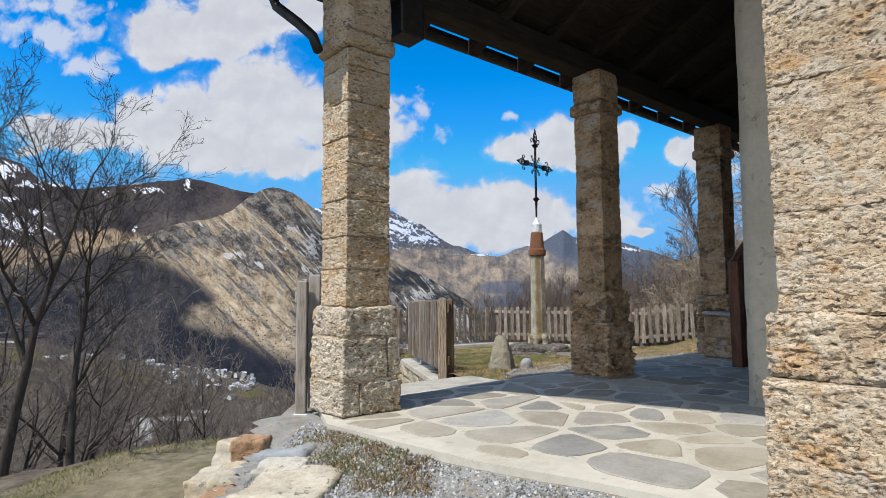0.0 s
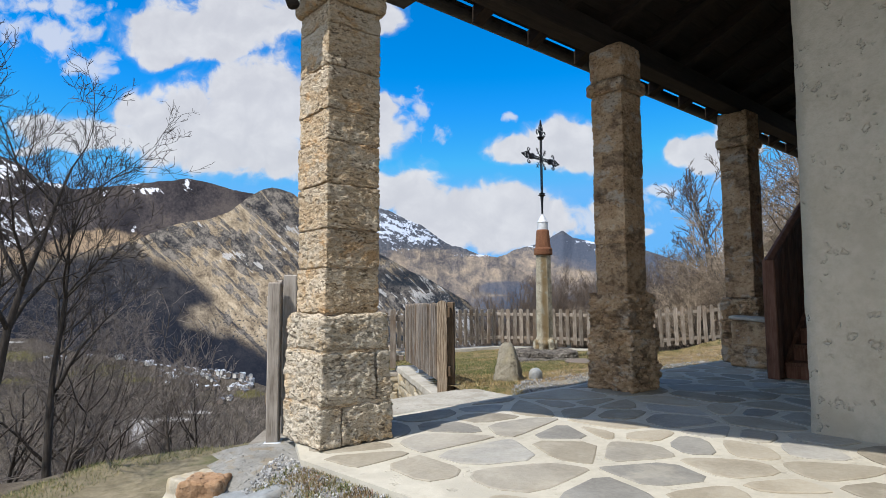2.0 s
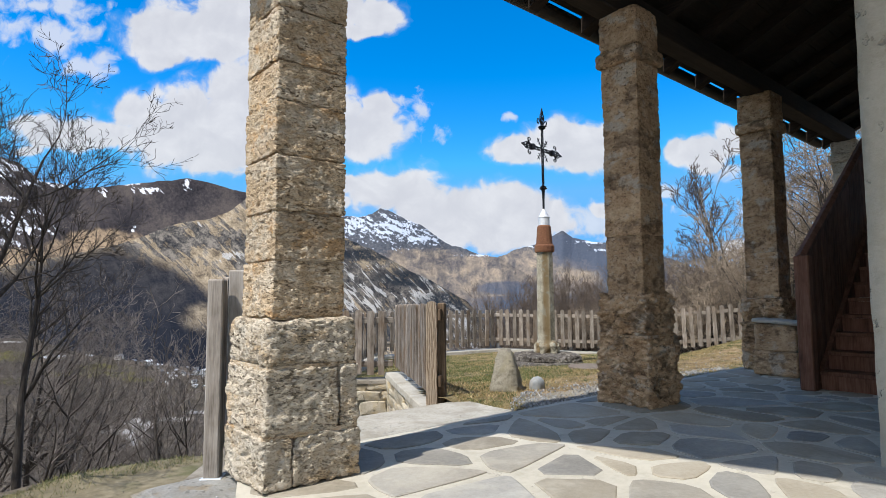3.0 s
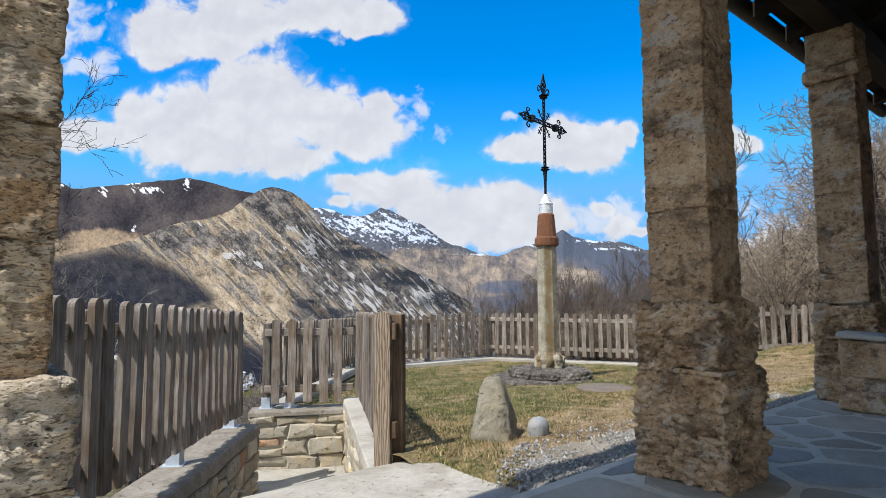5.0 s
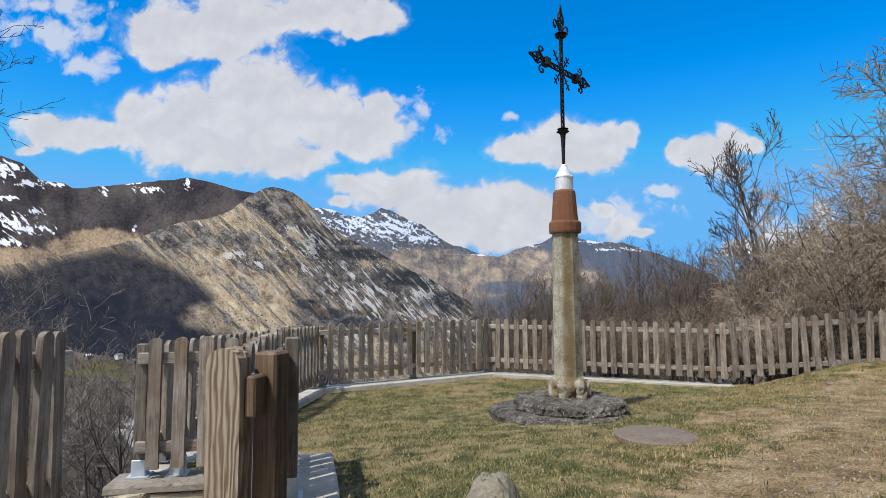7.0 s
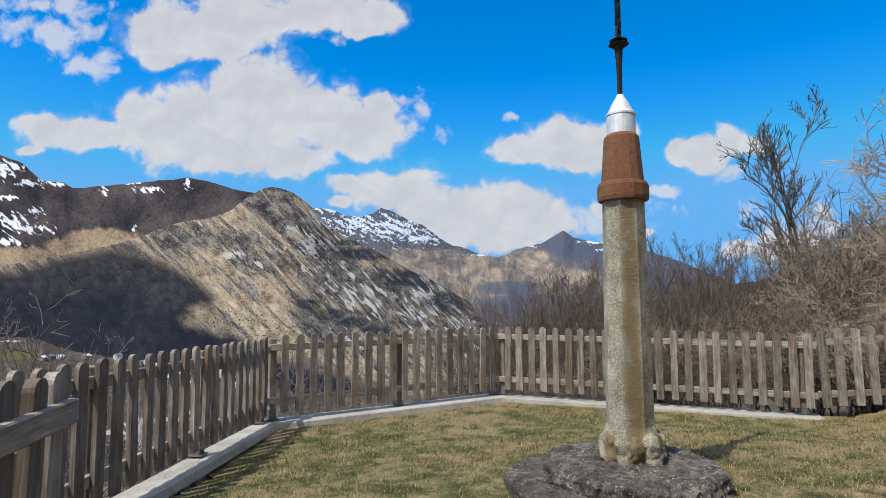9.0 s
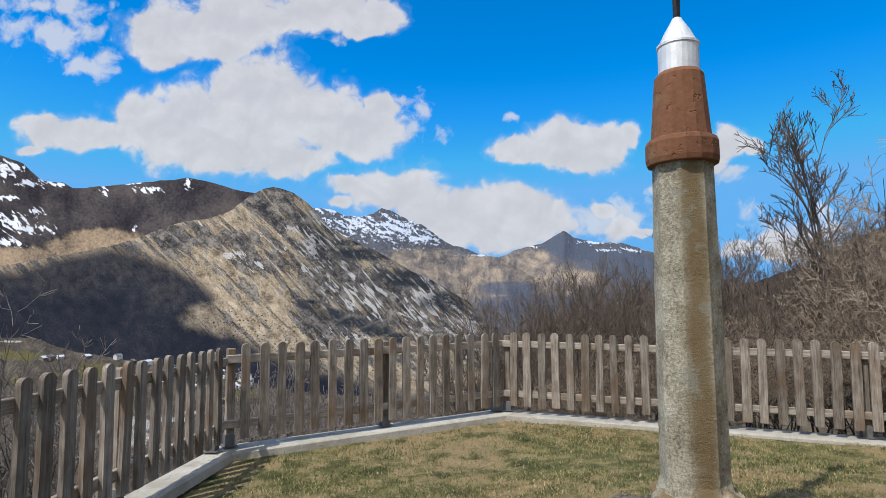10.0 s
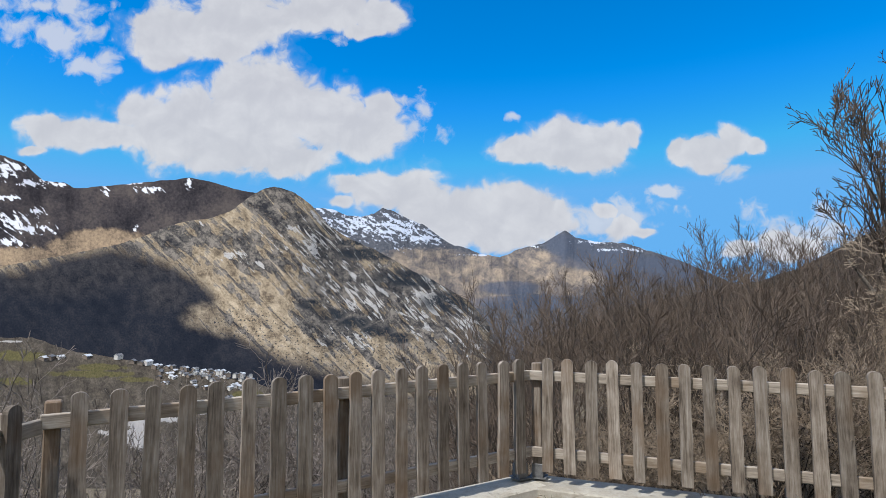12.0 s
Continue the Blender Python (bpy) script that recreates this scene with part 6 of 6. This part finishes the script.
HOUSE_WALL = [plain("village_wall_pale", (0.46, 0.43, 0.39), (0.60, 0.57, 0.52), 0.5), plain("village_wall_brown", (0.14, 0.11, 0.085), (0.24, 0.19, 0.15), 0.5)]
HOUSE_ROOF = [plain("village_roof_pale", (0.42, 0.43, 0.45), (0.58, 0.59, 0.61), 0.4), plain("village_roof_grey", (0.10, 0.10, 0.105), (0.19, 0.19, 0.20), 0.4)]


def house(place, w, d, h, turn, wall_kind, roof_kind):
    ob = thing("village_house", place, "far village house with a pale pitched roof", "house", "village houses", turn=turn)
    rise = d * 0.28
    body = [(-w / 2, -d / 2, -4), (w / 2, -d / 2, -4), (w / 2, d / 2, -4), (-w / 2, d / 2, -4), (-w / 2, -d / 2, h), (w / 2, -d / 2, h), (w / 2, d / 2, h), (-w / 2, d / 2, h), (-w / 2, 0, h + rise), (w / 2, 0, h + rise)]
    part("wall", mesh_of("wall", body, [(0, 1, 5, 4), (2, 3, 7, 6), (1, 2, 6, 9, 5), (3, 0, 4, 8, 7)], HOUSE_WALL[wall_kind]), None, ob)
    e, t = 0.9, 0.4
    ww, dd, drop = w / 2 + e, d / 2 + e, rise * (1 + 2 * e / d)
    top = h + rise + 0.1
    lid = [(-ww, -dd, top - drop), (ww, -dd, top - drop), (ww, 0, top), (-ww, 0, top), (ww, dd, top - drop), (-ww, dd, top - drop)]
    lid += [(x, y, z + t) for x, y, z in lid]
    part("roof", mesh_of("roof", lid, [(6, 7, 8, 9), (9, 8, 10, 11), (0, 3, 2, 1), (3, 5, 4, 2), (0, 1, 7, 6), (4, 5, 11, 10), (1, 2, 8, 7), (2, 4, 10, 8), (5, 3, 9, 11), (3, 0, 6, 9)], HOUSE_ROOF[roof_kind]), None, ob)
    for k in range(2):
        part("window", box(w * (k * 0.4 - 0.3), -d / 2 - 0.06, h * 0.35, w * (k * 0.4 - 0.3) + 1.2, -d / 2 + 0.1, h * 0.35 + 1.6), IRON, ob)


rnd = random.Random(9)
for k in range(90):
    u = 4.45 - 1.7 * rnd.random() ** 1.5
    v = 6.50 + (u - 3.0) * 0.10 + 0.32 * rnd.random() ** 1.4
    house(bench_place(u, v), rnd.uniform(6, 11), rnd.uniform(5.5, 8), rnd.uniform(2.5, 4.5), rnd.uniform(20, 70), rnd.random() < 0.45, rnd.random() < 0.4)
for u, v in ((2.35, 6.42), (2.5, 6.45), (2.62, 6.43), (2.75, 6.5), (2.1, 6.33), (1.55, 6.33), (0.9, 6.35), (1.08, 6.34), (0.78, 6.38), (3.9, 7.1), (4.05, 7.05)):
    house(bench_place(u, v), rnd.uniform(10, 17), rnd.uniform(9, 12), rnd.uniform(3, 5), rnd.uniform(20, 70), rnd.random() < 0.6, rnd.random() < 0.4)


# ---- gravel, weeds and grass ----
def chips(name, label, spots, low, high, seed):
    rnd = random.Random(seed)
    verts, faces = [], []
    shape = [(1, 0, 0), (0, 1, 0), (-1, 0, 0), (0, -1, 0), (0, 0, 1), (0, 0, -1)]
    for x, y, z in spots:
        r = rnd.uniform(low, high) * (1.6 if rnd.random() < 0.06 else 1)
        m = Euler((rnd.uniform(0, 6), rnd.uniform(0, 6), rnd.uniform(0, 6))).to_matrix()
        a = len(verts)
        scale = (rnd.uniform(0.7, 1.3), rnd.uniform(0.6, 1.0), rnd.uniform(0.5, 0.9))
        verts += [Vector((x, y, z + r * 0.25)) + m @ Vector((p[0] * scale[0], p[1] * scale[1], p[2] * scale[2])) * r for p in shape]
        faces += [(a + i, a + (i + 1) % 4, a + 4) for i in range(4)] + [(a + (i + 1) % 4, a + i, a + 5) for i in range(4)]
    return tagged(new(name, mesh_of(name, verts, faces, CHIPS)), label, "gravel", kind="stuff")


def scatter(count, corners, height, seed, keep=None):
    rnd = random.Random(seed)
    xs, ys = [c[0] for c in corners], [c[1] for c in corners]
    out = []
    for _ in range(count):
        x, y = rnd.uniform(min(xs), max(xs)), rnd.uniform(min(ys), max(ys))
        if inside(x, y, corners) and (keep is None or rnd.random() < keep(x, y)):
            out.append((x, y, height(x, y)))
    return out


FORE_Z = fore_height
chips("gravel", "loose grey gravel in front of the paving", scatter(34000, [(2.2, 4.3), (1.5, 3.7), (0.6, 2.4), (0.5, 0.2), (2.8, 0.2), (2.6, 1.5), (2.3, 2.6)], FORE_Z, 3), 0.005, 0.015, 5)
chips("gravel", "loose pale gravel strip beside the porch", scatter(9000, [(5.1, 4.62), (5.1, 5.0), (5.9, 5.5), (6.8, 5.5), (8.0, 5.2), (10.5, 5.2), (10.5, 4.62)], lambda x, y: lawn_height(x, y) + 0.015, 4, lambda x, y: smooth(-0.35, 0.25, noise.noise(Vector((x * 1.5, y * 1.5, 3))))), 0.004, 0.014, 6)
chips("gravel", "scattered stones on the lawn", scatter(2200, [(6.0, 5.2), (6.6, 6.1), (9.0, 6.4), (13.5, 7.2), (15.5, 7.4), (13.0, 5.0)], lawn_height, 7), 0.004, 0.012, 8)


def blades(name, label, spots, low, high, seed, width=0.004, paint=None):
    rnd = random.Random(seed)
    verts, faces = [], []
    for x, y, z in spots:
        h, a, w = rnd.uniform(low, high), rnd.uniform(0, 6.283), width * rnd.uniform(0.7, 1.4)
        lx, ly = rnd.gauss(0, 0.6) * h, rnd.gauss(0, 0.6) * h
        n = len(verts)
        verts += [(x - math.cos(a) * w, y - math.sin(a) * w, z - 0.004), (x + math.cos(a) * w, y + math.sin(a) * w, z - 0.004), (x + lx, y + ly, z + h)]
        faces.append((n, n + 1, n + 2))
    return tagged(new(name, mesh_of(name, verts, faces, paint or BLADES)), label, "grass", kind="stuff")


patch = lambda x, y: 0.25 + 0.75 * smooth(-0.25, 0.3, noise.noise(Vector((x * 0.9, y * 0.9, 5))) + 0.5 * noise.noise(Vector((x * 2.6, y * 2.6, 8))))
dry = lambda x, y: max(0.08, smooth(0.0, 0.5, 0.45 * smooth(8.0, 6.3, y) + 0.30 * smooth(8.0, 12.0, x) * smooth(10.5, 8.0, y) + noise.noise(Vector((x * 0.8, y * 0.8, 15))) * 0.6))
bare = lambda x, y: smooth(-0.25, 0.5, 1.0 - min(math.hypot((x - a) / rx, (y - b) / ry) for a, b, rx, ry in BARE) + 0.7 * noise.noise(Vector((x * 2.2, y * 2.2, 25))))
blades("grass", "short patchy lawn grass, green and straw", scatter(210000, [(5.05, 4.9), (5.15, 5.75), (6.6, 8.3), (6.6, 8.9), (6.0, 9.4), (9.5, 13.3), (13.0, 12.8), (15.3, 9.1), (16.7, 6.7), (13.0, 5.3)], lawn_height, 11, lambda x, y: patch(x, y) * (1.0 - 0.75 * dry(x, y)) * (1.0 - 0.9 * bare(x, y))), 0.012, 0.036, 12, 0.0038)
blades("grass", "dry straw-coloured grass in patches on the lawn", scatter(210000, [(5.05, 4.9), (5.15, 5.75), (6.6, 8.3), (6.6, 8.9), (6.0, 9.4), (9.5, 13.3), (13.0, 12.8), (15.3, 9.1), (16.7, 6.7), (13.0, 5.3)], lawn_height, 18, lambda x, y: dry(x, y) * (1.0 - 0.75 * bare(x, y))), 0.010, 0.034, 19, 0.0038, STRAW)
clump = lambda x, y: (1.0 - 0.9 * bare(x, y)) * smooth(0.12, 0.35, noise.noise(Vector((x * 3.4, y * 3.4, 35))) + 0.5 * noise.noise(Vector((x * 9.0, y * 9.0, 38))))
blades("grass", "darker green tufts in the lawn", scatter(90000, [(5.35, 5.2), (6.6, 8.9), (6.0, 9.4), (9.5, 13.3), (13.0, 12.8), (15.3, 9.1), (16.7, 6.7), (13.0, 5.3)], lawn_height, 41, clump), 0.02, 0.05, 42, 0.0038, TUFTS)
blades("grass", "weeds and dry grass at the paving's edge", scatter(7000, [(2.15, 4.0), (1.85, 3.9), (1.8, 3.3), (2.0, 2.8), (2.3, 3.1)], FORE_Z, 13, lambda x, y: 0.15 + smooth(-0.25, 0.3, noise.noise(Vector((x * 5, y * 5, 2))))), 0.012, 0.034, 14, 0.004)
blades("grass", "brown dry weeds among the gravel", scatter(14000, [(2.18, 3.9), (1.8, 3.8), (1.7, 3.1), (2.0, 2.5), (2.35, 2.9)], FORE_Z, 23, lambda x, y: 0.1 + smooth(-0.25, 0.35, noise.noise(Vector((x * 5, y * 5, 7))))), 0.010, 0.034, 24, 0.004, RUSSET)
blades("grass", "sparse grass on the slope below", scatter(42000, [(-1.0, 11.5), (0.6, 14.6), (3.0, 16.3), (6.3, 16.4), (8.2, 15.9), (7.6, 15.0), (3.6, 15.0), (1.6, 13.4), (0.6, 11.5)], lambda x, y: country_height(x, y) + 0.02, 15, patch), 0.03, 0.10, 16, 0.006)

# ---- stones at the corner of the forecourt ----
rnd = random.Random(21)
corner_wall = thing("wall_corner", (1.6, 4.2, -0.3), "rubble corner wall with orange and grey stones", "wall", kind="structure")
for x, y, z, sx, sy, sz, turn, m in ((1.68, 4.22, -0.20, 0.22, 0.22, 0.26, 52, ORANGE), (1.90, 3.95, -0.165, 0.50, 0.36, 0.12, 40, PEBBLE), (1.56, 3.26, -0.19, 0.62, 0.46, 0.14, 44, RUBBLE), (2.02, 4.50, -0.27, 0.48, 0.40, 0.16, 30, CONCRETE),
                                      (1.66, 3.62, -0.185, 0.34, 0.30, 0.13, 50, CONCRETE), (1.46, 3.94, -0.30, 0.34, 0.22, 0.20, 56, RUBBLE), (1.40, 3.74, -0.38, 0.30, 0.24, 0.26, 50, RUBBLE), (1.26, 3.54, -0.33, 0.32, 0.26, 0.26, 46, ORANGE),
                                      (1.10, 3.24, -0.34, 0.40, 0.30, 0.26, 52, RUBBLE), (0.95, 2.95, -0.30, 0.40, 0.36, 0.26, 50, ORANGE), (0.62, 2.5, -0.30, 0.44, 0.40, 0.26, 50, RUBBLE), (1.50, 4.36, -0.46, 0.34, 0.30, 0.28, 40, RUBBLE),
                                      (1.28, 4.10, -0.62, 0.36, 0.34, 0.34, 50, ORANGE), (1.05, 3.72, -0.60, 0.36, 0.34, 0.34, 50, RUBBLE), (1.80, 4.70, -0.30, 0.30, 0.26, 0.22, 20, RUBBLE)):
    part("stone", rough_block(sx * 1.1, sy * 1.1, sz, 18, 0.03, rnd.uniform(0, 99), 0.022, 4.0), m, corner_wall, at=pose(x - 1.6, y - 4.2, z + 0.3, rnd.uniform(-6, 6), rnd.uniform(-6, 6), turn), smooth=True)
part("core", prism([(0.35, 0.55), (0.05, 0.40), (-0.40, -0.60), (-1.15, -2.05), (-0.8, -2.25), (0.5, -0.2)], -3.2, 0.0), RUBBLE, corner_wall)

# ---- flagstones ----
rnd = random.Random(33)
seeds = []
for i in range(26):
    for j in range(31):
        x, y = 2.0 + 0.50 * i + (0.25 if j % 2 else 0) + rnd.uniform(-0.27, 0.27), -6.4 + 0.36 * j + rnd.uniform(-0.2, 0.2)
        if rnd.random() < 0.84 and ((x < 5.6 and y > -3.0) or y > 2.0):
            seeds.append((x, y))
FLOOR_EDGE = [(2.82, -3.0), (5.22, -3.0), (5.22, 2.2), (14.3, 2.2), (14.3, 4.58), (2.50, 4.58), (2.25, 3.98), (2.34, 3.2), (2.44, 2.5), (2.58, 2.0), (2.72, 1.45)]
for poly in cells(seeds, [(2.0, -3.0), (14.3, -3.0), (14.3, 4.58), (2.0, 4.58)], 0.07):
    cx, cy = sum(p[0] for p in poly) / len(poly), sum(p[1] for p in poly) / len(poly)
    if not inside(cx, cy, FLOOR_EDGE):
        continue
    for (ax, ay), (bx, by) in (((2.25, 3.98), (2.72, 1.45)), ((2.72, 1.45), (2.82, -3.0)), ((2.50, 4.58), (2.25, 3.98)), ((5.22, -3.0), (5.22, 2.14))):
        size = math.hypot(bx - ax, by - ay)
        if min(ay, by) - 0.3 < cy < max(ay, by) + (0.3 if ax < 5 else 0.0):
            poly = clip(poly, ax, ay, (by - ay) / size, -(bx - ax) / size)
    if len(poly) < 3:
        continue
    cx, cy = sum(p[0] for p in poly) / len(poly), sum(p[1] for p in poly) / len(poly)
    edge = rounded([(x - cx + 0.05 * noise.noise(Vector((x * 4, y * 4, 0))), y - cy + 0.05 * noise.noise(Vector((x * 4, y * 4, 9)))) for x, y in poly], 1)
    part("flagstone", mesh_of("flagstone", *slab(edge, -0.03, rnd.uniform(0.001, 0.005), 0.012)), SLATE, floor, at=pose(cx, cy, 0, rnd.uniform(-0.3, 0.3), rnd.uniform(-0.3, 0.3), 0))
